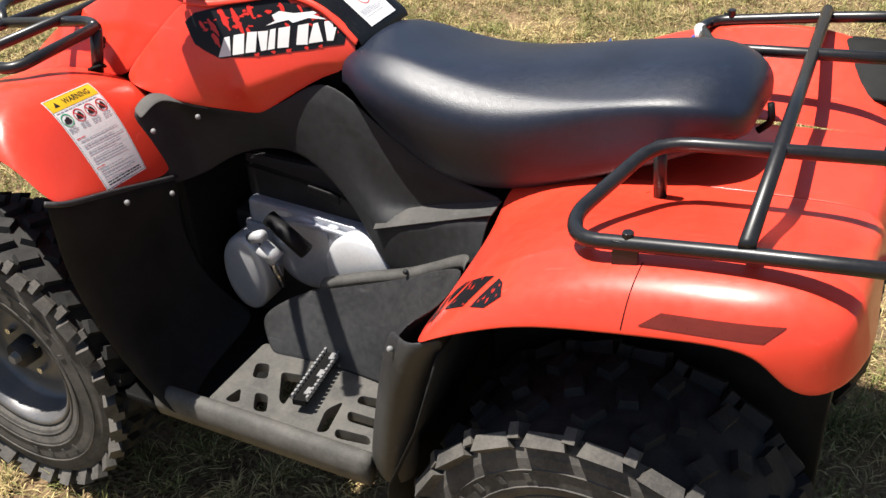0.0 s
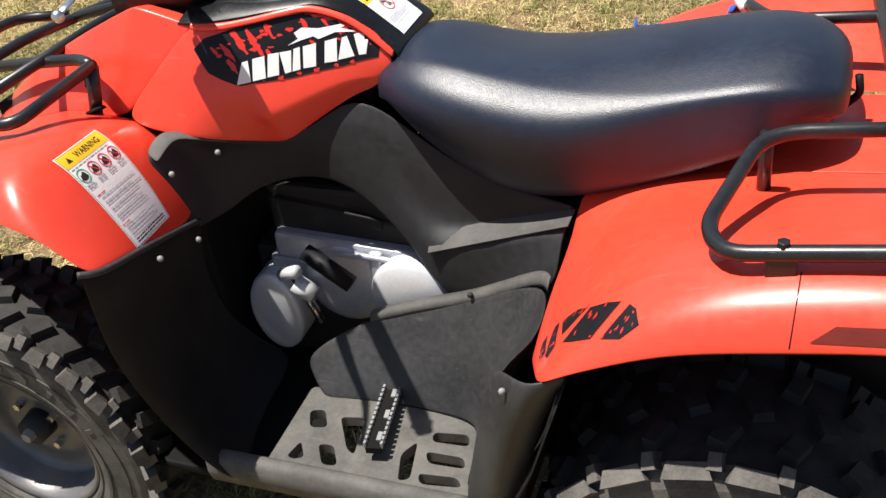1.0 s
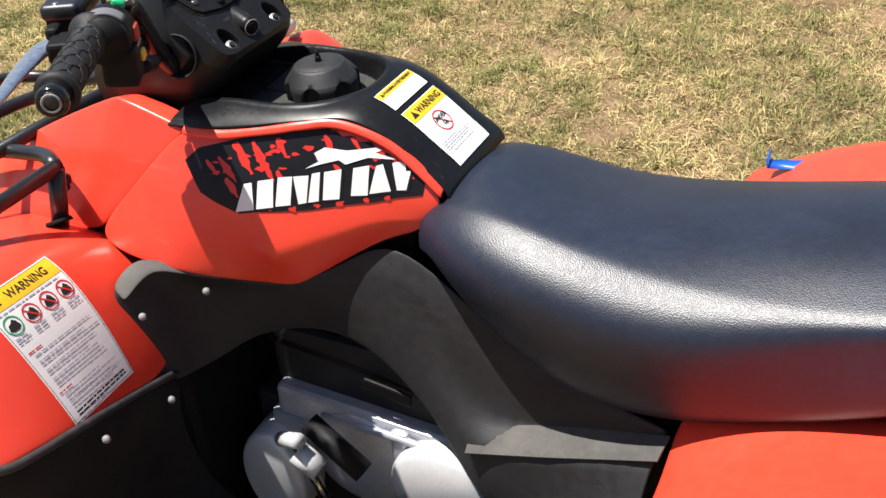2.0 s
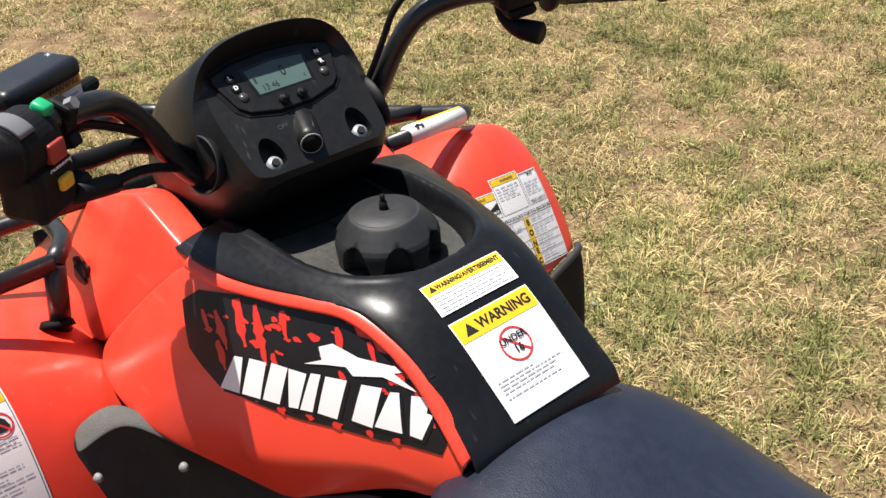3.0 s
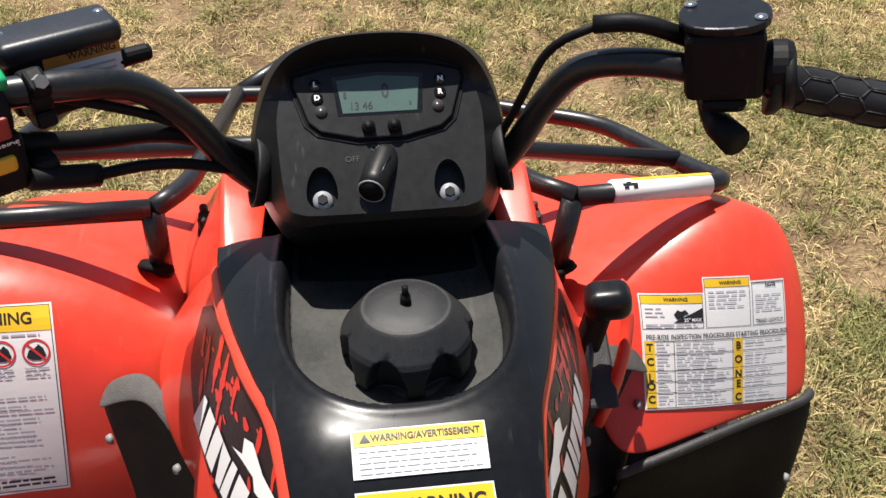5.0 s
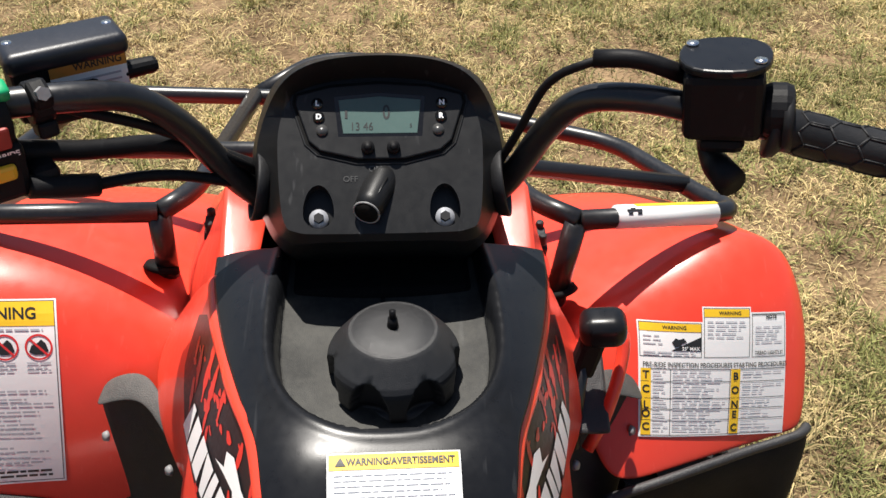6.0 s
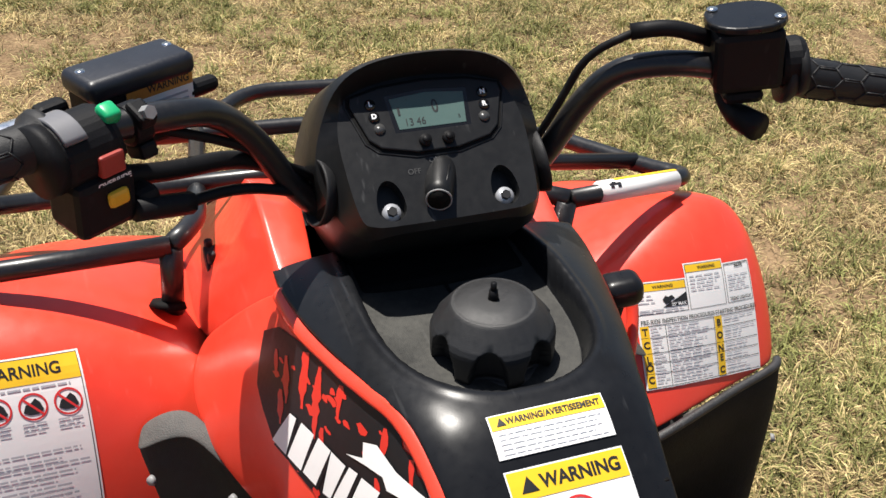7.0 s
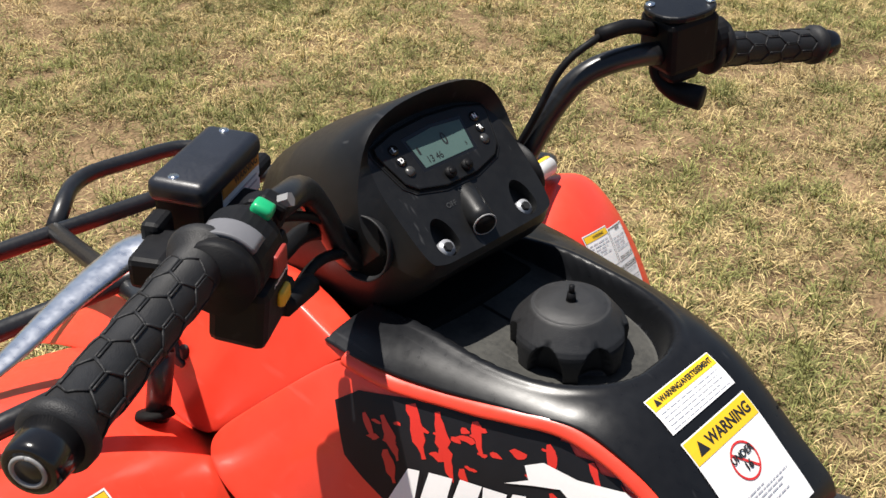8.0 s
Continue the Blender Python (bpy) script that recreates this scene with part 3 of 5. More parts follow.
def front_rack():
    loop = [(-.19, -.215, 1.014), (-.205, -.405, 1.004), (-.30, -.40, 1.0), (-.52, -.35, .966), (-.52, 0, .952), (-.49, .14, .944), (-.41, .290, .950), (-.262, .356, .972), (-.216, .378, .984), (-.166, .198, 1.012)]
    rack = part("front_rack", pipe(bmesh.new(), rounded(loop, .035), .0105), TUBE, atv, "black steel tube front rack")
    tube("rack_tube", [(-.325, -.392, 1.006), (-.325, 0, .996), (-.285, .345, .972)], .0100, TUBE, rack)
    tube("rack_tube", [(-.19, -.215, 1.014), (-.235, -.185, 1.010), (-.52, -.15, .960)], .0105, TUBE, rack, radius=.03)
    tube("rack_tube", [(-.166, .198, 1.012), (-.215, .152, 1.006), (-.49, .12, .948)], .0105, TUBE, rack, radius=.03)
    tube("rack_hoop", [(-.53, -.145, .958), (-.617, -.074, .962), (-.622, .097, .950), (-.525, .14, .942)], .0105, TUBE, rack, radius=.045)
    tube("rack_post", [(-.212, -.221, .91), (-.19, -.215, 1.012)], .0115, TUBE, rack)
    tube("rack_post", [(-.158, .180, .915), (-.166, .194, 1.010)], .0115, TUBE, rack)
    for at, lean in (((-.205, -.224, .937), -14), ((-.160, .184, .930), 18)):      # dark sockets that the posts stand in
        bm = bmesh.new()
        cyl(bm, .019, .0165, .006, pose(*at, lean, -24, 0) @ pose(0, 0, -.002), 24)
        part("post_socket", bm, SHADE_BLACK, rack)
    a, b = Vector((-.174, .236, 1.0095)), Vector((-.204, .348, .990))
    sleeve = part("label_sleeve", pipe(bmesh.new(), [a, b], .0122, 16), WHITE, rack, "white warning label round the tube")
    d = (b - a).normalized()
    back = Vector((-.40, .13, .90)).normalized()
    side = d.cross(back).normalized()
    def wrapped(t0, t1, a0, a1):
        """A patch of the tube's skin from t0 to t1 along it and a0 to a1 round it."""
        return sheet([[a.lerp(b, t0 + (t1 - t0) * i / 6) + .0126 * (back * math.cos(radians(w)) + side * math.sin(radians(w))) for w in np.linspace(a0, a1, 8)] for i in range(7)])
    part("label_band", wrapped(.16, 1.0, -18, 22), YELLOW, sleeve)
    for t0, t1, a0, a1 in ((.05, .20, 40, 54), (.06, .105, 57, 68), (.15, .195, 57, 68), (.09, .14, 32, 40)):      # small vehicle sign
        part("label_print", wrapped(t0, t1, a0, a1), INK, sleeve)
        part("label_print", wrapped(t0, t1, -a1, -a0), INK, sleeve)
    for s in (-1, 1):
        bm = bmesh.new()
        box(bm, (.030, .018, .018), pose(-.235, s * .172, .945 + s * -.012, 0, 20, 0))
        for k in (-.012, .012):
            cyl(bm, .005, .005, .014, pose(-.235 + k, s * .175, .958 - s * .012), 6)
        part("bracket", bm, MATTE, rack, smooth=False, bevel=.002)
front_rack()

# instrument pod, laid out on its sloping face: u across, v up the slope, n out of it
def F(u, v, n=0.0):
    return Vector((.012, 0, 1.128)) + Vector((0, u, 0)) + v * Vector((-.775, 0, .632)) + n * Vector((.632, 0, .775))
def face_pose(u, v, n=0.0, turn=0):
    ax = Matrix(((0, -.775, .632), (1, 0, 0), (0, .632, .775))).to_4x4()
    return Matrix.Translation(F(u, v, n)) @ ax @ pose(0, 0, 0, 0, 0, turn)
def smooth_loop(pts, per=4):
    """Closed outline through points, rounded."""
    out, k = [], len(pts)
    for i in range(k):
        p = [pts[(i + d) % k] for d in (-1, 0, 1, 2)]
        for s in range(per):
            u = s / per
            out.append(tuple(0.5 * (2 * b + (c - a) * u + (2 * a - 5 * b + 4 * c - d) * u * u + (3 * b - a - 3 * c + d) * u ** 3) for a, b, c, d in zip(*p)))
    return out
def whole(half):
    return smooth_loop(half + [(-u, v, h) for u, v, h in half[-2::-1]], 5)
FACE = whole([(-.040, .004, 0), (-.066, .006, 0), (-.076, .016, 0), (-.080, .058, 0), (-.079, .092, 0), (-.068, .117, 0), (-.042, .128, 0), (0, .132, 0)])
LIP = whole([(-.040, -.001, -.006), (-.068, .000, -.012), (-.085, .016, -.022), (-.098, .055, -.026), (-.096, .086, -.010), (-.078, .119, .014), (-.049, .134, .026), (0, .138, .030)])
RIMS = whole([(-.040, -.002, -.030), (-.071, -.002, -.036), (-.089, .014, -.042), (-.103, .055, -.046), (-.101, .090, -.026), (-.083, .124, .006), (-.051, .139, .019), (0, .143, .023)])
def ring_of(loop, k=1.0, drop=0.0, push=(0, 0), low=0.0):
    return [F(u * k, .06 + (v - .06) * k, h - drop) + Vector((push[0], 0, push[1] - low * max(0, .075 - v))) for u, v, h in loop]
bm = solid([ring_of(FACE, .97), ring_of(FACE), ring_of(LIP), ring_of(RIMS), ring_of(RIMS, .98, .02, (-.03, -.01), .26), ring_of(RIMS, .92, .03, (-.08, -.03), .22), ring_of(RIMS, .78, .04, (-.13, -.05), .12)])
bm.verts.ensure_lookup_table()
count = len(FACE)
for e in bm.edges:        # crisp crease round the face and along the visor
    i, j = sorted(v.index for v in e.verts)
    if i // count == j // count and i // count in (1, 2):
        e.smooth = False
pod = part("instrument_pod", bm, FACED, atv, "matt black plastic instrument pod", smooth=False)
for f in pod.data.polygons:
    f.use_smooth = True
def pockets(ob):
    """Sinks two oval pockets into the face of the pod, in which the screws sit."""
    bm = bmesh.new()
    for s in (-1, 1):
        oval = [(.0120 * math.cos(a) + s * .049, .0120 * math.sin(a) * (1.0 if math.sin(a) < 0 else 1.9) + .0205) for a in [2 * math.pi * i / 28 for i in range(28)]]
        low, high = ([bm.verts.new(F(u, v, n)) for u, v in oval] for n in (-.012, .010))
        bm.faces.new(low[::-1])
        bm.faces.new(high)
        for i in range(28):
            k = (i + 1) % 28
            bm.faces.new((low[i], low[k], high[k], high[i]))
    bmesh.ops.recalc_face_normals(bm, faces=bm.faces)
    tool = new("pocket_tool", mesh_of(bm, "pocket_tool"))
    mod = ob.modifiers.new("pockets", "BOOLEAN")
    mod.object, mod.operation, mod.solver = tool, "DIFFERENCE", "EXACT"
    graph = bpy.context.evaluated_depsgraph_get()
    graph.update()
    cut = bpy.data.meshes.new_from_object(ob.evaluated_get(graph))
    ob.modifiers.remove(mod)
    ob.data = cut
    bpy.data.objects.remove(tool)
pockets(pod)
def plate(outline, thick, pose_m, name, mat, parent, label="", bevel=.0008):
    bm = bmesh.new()
    f = bm.faces.new([bm.verts.new((u, v, 0)) for u, v in outline])
    r = bmesh.ops.extrude_face_region(bm, geom=[f])
    bmesh.ops.translate(bm, verts=[v for v in r["geom"] if isinstance(v, bmesh.types.BMVert)], vec=(0, 0, thick))
    bmesh.ops.recalc_face_normals(bm, faces=bm.faces)
    bm.transform(pose_m)
    return part(name, bm, mat, parent, label, smooth=False, bevel=bevel)
BZ = [(-.0650, .1165), (-.0662, .1090), (-.0560, .0780), (-.0470, .0700), (-.0180, .0630), (.0180, .0630), (.0470, .0700), (.0560, .0780), (.0662, .1090), (.0650, .1165), (.0380, .1235), (0, .1262), (-.0380, .1235)]
def grown(k):
    return [(u * k, .094 + (v - .094) * (1 + (k - 1) * 1.9)) for u, v in BZ]
plate(grown(1.066), .0016, face_pose(0, 0, -.0006), "bezel_rim", FACED, pod, bevel=.0006)
plate(grown(1.040), .0019, face_pose(0, 0, -.0006), "bezel_groove", SHADE_BLACK, pod, bevel=0)
bezel = plate(BZ, .0038, face_pose(0, 0, 0), "display_bezel", FACED, pod, "black display bezel", bevel=.0012)
plate([(-.036, .115), (-.033, .081), (.033, .081), (.036, .115), (0, .118)], .0008, face_pose(0, 0, .0031), "display_frame", GLOSS, bezel)
lcd = plate([(-.0325, .1115), (-.0290, .0835), (.0290, .0835), (.0325, .1115), (0, .1145)], .0008, face_pose(0, 0, .0036), "display", LCD, bezel, "grey-green liquid crystal display")

def lettering(body, size, pose_m, mat, parent, name="lettering", depth=.0, align="CENTER", bold=0.0, squash=1.0):
    """Words in the built-in font, as a flat mesh."""
    cu = bpy.data.curves.new(name, "FONT")
    cu.body, cu.size, cu.align_x, cu.align_y, cu.extrude, cu.offset = body, size, align, "CENTER", depth, bold
    tmp = bpy.data.objects.new(name, cu)
    scene.collection.objects.link(tmp)
    dg = bpy.context.evaluated_depsgraph_get()
    dg.update()
    me = bpy.data.meshes.new_from_object(tmp.evaluated_get(dg))
    bpy.data.objects.remove(tmp)
    bpy.data.curves.remove(cu)
    me.transform(pose_m @ Matrix.Diagonal((squash, 1, 1, 1)))
    me.materials.clear()
    return part(name, me, mat, parent, smooth=False)
lettering("0", .0165, face_pose(.005, .1005, .0047), INK, lcd, bold=.0002, squash=.72)
lettering("13 46", .0092, face_pose(-.0145, .0890, .0047), INK, lcd, squash=.88)
lettering("5", .0045, face_pose(.024, .0895, .0047), INK, lcd)
plate([(-.0275, .103), (-.0275, .096), (-.0255, .096), (-.0255, .103)], .0002, face_pose(0, 0, .0046), "display_mark", INK, lcd, bevel=0)
for k, s in enumerate((-1, 1)):
    for i, (du, v) in enumerate(((.0490, .1085), (.0480, .0975), (.0455, .0865))):
        bm = bmesh.new()
        cyl(bm, .0046, .0046, .0018, face_pose(s * du, v, .0042), 20)
        lamp = part("indicator_lamp", bm, GLOSS if i < 2 else shader("smoked_lens", (.05, .05, .05), .3, vary=.2, scale=30), bezel)
        if i < 2:
            lettering((("L", "D"), ("N", "R"))[k][i], .0058, face_pose(s * du, v, .0054), WHITE, lamp, bold=.0003)
for u in (-.010, .010):
    bm = bmesh.new()
    cyl(bm, .0055, .0050, .006, face_pose(u, .0715, .005), 20)
    cyl(bm, .0035, .0025, .002, face_pose(u, .0715, .0085), 20)
    part("push_button", bm, BLACK, bezel)
for s in (-1, 1):
    bm = bmesh.new()
    cyl(bm, .0075, .0075, .0080, face_pose(s * .049, .0175, -.0080), 28)
    scr = part("screw", bm, ZINC, pod, "zinc plated screw and washer")
    bm = bmesh.new()
    cyl(bm, .0044, .0040, .0035, face_pose(s * .049, .0175, -.0024), 6)
    part("screw_head", bm, EARTH, scr, smooth=False)
KEY = [F(.004, .056, -.016), F(.0005, .047, -.009), F(-.0045, .036, -.0015), F(-.0085, .027, .0035), F(-.0120, .0185, .0085)]
bm = pipe(bmesh.new(), KEY, .01, 24, taper=lambda t: .0150 - .0042 * t)
key = part("ignition_switch", bm, FACED, pod, "black ignition switch in its moulded housing")
aim = Matrix.Translation(KEY[-1]) @ (KEY[-1] - KEY[-2]).to_track_quat("Z", "Y").to_matrix().to_4x4()
part("ignition_rim", pipe(bmesh.new(), [aim @ Vector((.0102 * math.cos(t), .0102 * math.sin(t), .0003)) for t in [2 * math.pi * i / 28 for i in range(29)]], .0008, 8), GREYPL, key)
bm = bmesh.new()
cyl(bm, .0096, .0096, .001, aim @ pose(0, 0, .0004), 24)
part("key_slot", bm, SHADE_BLACK, key)
part("ignition_rib", pipe(bmesh.new(), [F(.0045, .047, .0062), F(-.0010, .036, .0108), F(-.0060, .0265, .0142)], .0009, 6), FACED, key)
DULL = shader("dull_moulded_mark", (.05, .05, .05), .5)
lettering("OFF", .0066, face_pose(-.024, .0475, .0006), DULL, pod)
lettering("ON", .0066, face_pose(-.0045, .0555, .0006), DULL, pod)

# handlebar
BAR = [(.131, -.457, 1.262), (.02, -.285, 1.249), (.0, -.215, 1.247), (-.028, -.178, 1.232), (-.045, -.150, 1.198), (-.060, -.113, 1.131), (-.066, -.07, 1.09), (-.066, .07, 1.09),
       (-.060, .106, 1.130), (-.046, .130, 1.190), (-.030, .150, 1.226), (-.006, .190, 1.239), (.018, .278, 1.228), (.075, .435, 1.211)]
bar = tube("handlebar", BAR, .0108, TUBE, atv, "black steel handlebar", radius=.06, seg=16)

def grip(a, b, L):
    """A rubber grip from its outer end a towards b, with a raised lattice of hexagons."""
    a, b = Vector(a), Vector(b)
    d = (b - a).normalized()
    prof = [(.019, .010), (.020, .0155), (.022, .0195), (.028, .0200), (.031, .0175), (.034, .0158), (L - .012, .0162), (L - .008, .0215), (L - .003, .0235), (L, .0225), (L, .012)]
    m = Matrix.Translation(a) @ d.to_track_quat("Z", "X").to_matrix().to_4x4()
    rings = [[m @ Vector((r * math.cos(t), r * math.sin(t), z)) for t in [2 * math.pi * i / 32 for i in range(32)]] for z, r in prof]
    g = part("grip", solid(rings), GRIP, bar, "black rubber handlebar grip with hexagon pattern")
    bm = bmesh.new()
    around, cell = 6, .0215
    for col in range(int((L - .06) / .021)):
        for k in range(around):
            z0 = .050 + col * cell * .98
            t0 = 2 * math.pi * (k + .5 * (col % 2)) / around
            hexa = []
            for j in range(6):
                c = math.pi / 3 * j
                hexa.append((z0 + cell * .62 * math.cos(c), t0 + cell * .50 * math.sin(c) / .0162))
            for j in range(6):
                (z1, t1), (z2, t2) = hexa[j], hexa[(j + 1) % 6]
                pts = []
                for q in range(4):
                    f = q / 3
                    zz, tt = z1 + (z2 - z1) * f, t1 + (t2 - t1) * f
                    pts.append(m @ Vector((.0163 * math.cos(tt), .0163 * math.sin(tt), zz)))
                pipe(bm, pts, .0008, 5)
    part("grip_pattern", bm, GRIP, g)
    cap_prof = [(.003, .004), (.001, .0075), (0, .0085), (0, .0122), (.0012, .0136), (.004, .0142), (.0205, .0158), (.0215, .012)]
    part("grip_end", solid([[m @ Vector((r * math.cos(t), r * math.sin(t), z)) for t in [2 * math.pi * i / 32 for i in range(32)]] for z, r in cap_prof]), GLOSS, g, "glossy black end cap")
    bm = bmesh.new()
    pipe(bm, [m @ Vector((.0078 * math.cos(t), .0078 * math.sin(t), .0002)) for t in [2 * math.pi * i / 28 for i in range(29)]], .0013, 8)
    part("end_ring", bm, GREYPL, g)
grip(BAR[0], BAR[1], .195)
grip(BAR[-1], BAR[-2], .166)

# near-side controls: local x along the bar towards the middle, y forward
def ctl(x, y, z, rx=0, ry=0, rz=0):
    return pose(.0226, -.2667, 1.245, 0, 0, 123) @ pose(x, y, z, rx, ry, rz)
bm = bmesh.new()
cyl(bm, .0252, .0252, .046, ctl(-.010, 0, -.001, 0, 90), 32)
box(bm, (.040, .034, .030), ctl(-.010, .002, -.014))
box(bm, (.046, .038, .044), ctl(-.008, -.006, -.034, 6))
box(bm, (.020, .026, .024), ctl(.026, -.010, -.052))
sw = part("switch_box", bm, BLACK, bar, "black plastic switch box", smooth=False, bevel=.006)
bm = bmesh.new()
cyl(bm, .0245, .0245, .010, ctl(-.036, 0, 0, 0, 90), 28)
part("switch_collar", bm, BLACK, sw)
arc = [[ctl(x, .0278 * math.cos(radians(a)), -.001 + .0278 * math.sin(radians(a))).translation for a in range(62, 143, 8)] for x in (-.029, -.0285, -.0135, -.013)]
part("dimmer_switch", sheet(arc), shader("dark_grey_plastic", (.13, .13, .14), .5, vary=.12, scale=25), sw, "grey rocker switch", thick=.004)
bm = bmesh.new()
box(bm, (.013, .014, .011), ctl(.010, -.012, .021, 25))
part("start_button", bm, GREEN, sw, "green push button", bevel=.003)
bm = bmesh.new()
box(bm, (.019, .008, .016), ctl(-.002, -.024, -.006))
part("stop_switch", bm, BTNRED, sw, "faded red stop switch", smooth=False, bevel=.002)
bm = bmesh.new()
box(bm, (.016, .006, .012), ctl(-.002, -.027, -.031))
part("override_button", bm, BTNYEL, sw, "yellow override button", smooth=False, bevel=.003)
lettering("OVERRIDE", .0056, ctl(-.002, -.0262, -.0190) @ pose(0, 0, 0, 90, 0, 0), WHITE, sw, bold=.0002)
# brake master cylinder with its lid and label
RX, RY, RZ = .074, .051, -.006
def rsv(x, y, z, rx=0, ry=0):
    return ctl(RX, RY, RZ, 0, 0, -5) @ pose(x, y, z, rx, ry)
bm = bmesh.new()
box(bm, (.083, .037, .046), rsv(0, 0, -.008))
box(bm, (.056, .030, .022), rsv(-.01, -.022, -.016))
cyl(bm, .0075, .0065, .030, rsv(.050, -.012, -.008, 0, 90), 14)
res = part("brake_reservoir", bm, BLACK, bar, "black brake fluid reservoir", smooth=False, bevel=.004)
bm = bmesh.new()
box(bm, (.089, .043, .018), rsv(0, 0, .0165))
bmesh.ops.bevel(bm, geom=bm.edges[:], offset=.0070, segments=5, profile=.5, affect="EDGES")
lid = part("reservoir_lid", bm, shader("faded_black_plastic", (.010, .0115, .017), .40, vary=.2, scale=30, grain=.08, grain_scale=1500, dust=.10, dust_color=(.05, .052, .062)), res, "scuffed black lid")
for sx, sy in ((-.036, .004), (.036, .004)):
    bm = bmesh.new()
    cyl(bm, .0036, .0036, .002, rsv(sx, sy, .0250), 14)
    part("lid_screw", bm, STEEL, lid)
bm = bmesh.new()
box(bm, (.056, .0008, .031), rsv(.012, -.0186, -.002))
lab = part("warning_label", bm, WHITE, res, "white and orange warning label", smooth=False)
bm = bmesh.new()
box(bm, (.056, .0008, .012), rsv(.012, -.0190, .0075))
part("label_band", bm, shader("orange_label_ink", (.50, .20, .03), .45, vary=.15, scale=40), lab, smooth=False)
lettering("WARNING", .0082, rsv(.019, -.0196, .0070) @ pose(0, 0, 0, 90, 0, 0), INK, lab, bold=.0002, squash=.9)
for k in range(2):
    bm = bmesh.new()
    box(bm, (.042, .0004, .0016), rsv(.014, -.0191, -.004 - .005 * k))
    part("label_line", bm, GREYINK, lab, smooth=False)
bm = bmesh.new()
cyl(bm, .0155, .0155, .016, ctl(.036, 0, 0, 0, 90), 20)
box(bm, (.014, .020, .012), ctl(.036, -.010, .010, 25))
box(bm, (.014, .020, .012), ctl(.036, -.006, -.018, -15))
clamp = part("clamp", bm, BLACK, bar, smooth=False, bevel=.003)
bm = bmesh.new()
cyl(bm, .005, .005, .008, ctl(.036, -.018, .014, 65), 6)
part("clamp_bolt", bm, GREYPL, clamp, smooth=False)
# lever
bm = bmesh.new()
LV = [ctl(.005, .046, -.006).translation, Vector((-.036, -.305, 1.237)), Vector((-.015, -.362, 1.232)), Vector((.021, -.431, 1.229)), Vector((.038, -.495, 1.228))]
LV = rounded(LV, .03)
pipe(bm, LV, .007, 12, taper=lambda t: .0175 - .0115 * min(1, t * 1.25))
bmesh.ops.scale(bm, verts=bm.verts, vec=(1, 1, .36), space=Matrix.Translation((0, 0, -1.231)))
bmesh.ops.create_uvsphere(bm, u_segments=14, v_segments=8, radius=.0085, matrix=Matrix.Translation(LV[-1]))
lever = part("brake_lever", bm, shader("brushed_aluminium", (.74, .76, .80), .30, metal=1.0, vary=.05, scale=12, scratch=.02), bar, "polished aluminium brake lever")
bm = bmesh.new()
box(bm, (.040, .024, .022), ctl(-.010, .050, -.012))
box(bm, (.024, .014, .022), ctl(.012, .060, -.006))
part("lever_perch", bm, BLACK, bar, smooth=False, bevel=.004)
# far-side controls
def ctr(x, y, z, rx=0, ry=0, rz=0):
    return pose(.010, .250, 1.243, 0, -8, 72) @ Matrix.Diagonal((1.12, 1.08, 1.05, 1)) @ pose(x, y, z, rx, ry, rz)
bm = bmesh.new()
box(bm, (.050, .046, .050), ctr(-.004, .002, .004))
cyl(bm, .019, .019, .020, ctr(.030, 0, -.006, 0, 90), 24)
box(bm, (.030, .024, .012), ctr(-.004, .0, -.030))
thr = part("throttle_housing", bm, BLACK, bar, "black throttle housing", smooth=False, bevel=.009)
bm = bmesh.new()
corner = smooth_loop([(sx * a, sy * b, 0) for sx, sy, a, b in ((1, -1, .027, .012), (1, 1, .027, .012), (1, 1, .013, .025), (-1, 1, .013, .025), (-1, 1, .027, .012), (-1, -1, .027, .012), (-1, -1, .013, .025), (1, -1, .013, .025))], 3)
bm.free()
lid = plate([(x, y) for x, y, _ in corner], .006, ctr(-.004, .002, .029), "housing_lid", SATIN, thr, "dull black housing lid", bevel=.0018)
for sx in (-.021, .021):
    bm = bmesh.new()
    cyl(bm, .004, .004, .002, ctr(-.004 + sx, .002 - sx * .6, .036), 12)
    part("lid_screw", bm, STEEL, lid)
bm = bmesh.new()
cyl(bm, .0225, .0225, .006, ctr(.036, 0, -.012, 0, 90), 28)
part("grip_flange", bm, GRIP, thr)
tube("cable_boot", [ctr(-.026, .004, .016).translation, (-.010, .185, 1.268), (-.021, .155, 1.262)], .0068, BLACK, bar, radius=.03)
tube("throttle_cable", [(-.019, .160, 1.263), (-.036, .126, 1.240), (-.052, .104, 1.17), (-.08, .08, 1.10)], .0035, BLACK, bar, radius=.05)
bm = bmesh.new()
pts = rounded([(-.012, .242, 1.222), (-.012, .244, 1.204), (.006, .247, 1.192), (.038, .253, 1.192)], .015)
pipe(bm, pts, .006, 12, taper=lambda t: .006 + .006 * t * t)
part("thumb_throttle", bm, BLACK, thr)
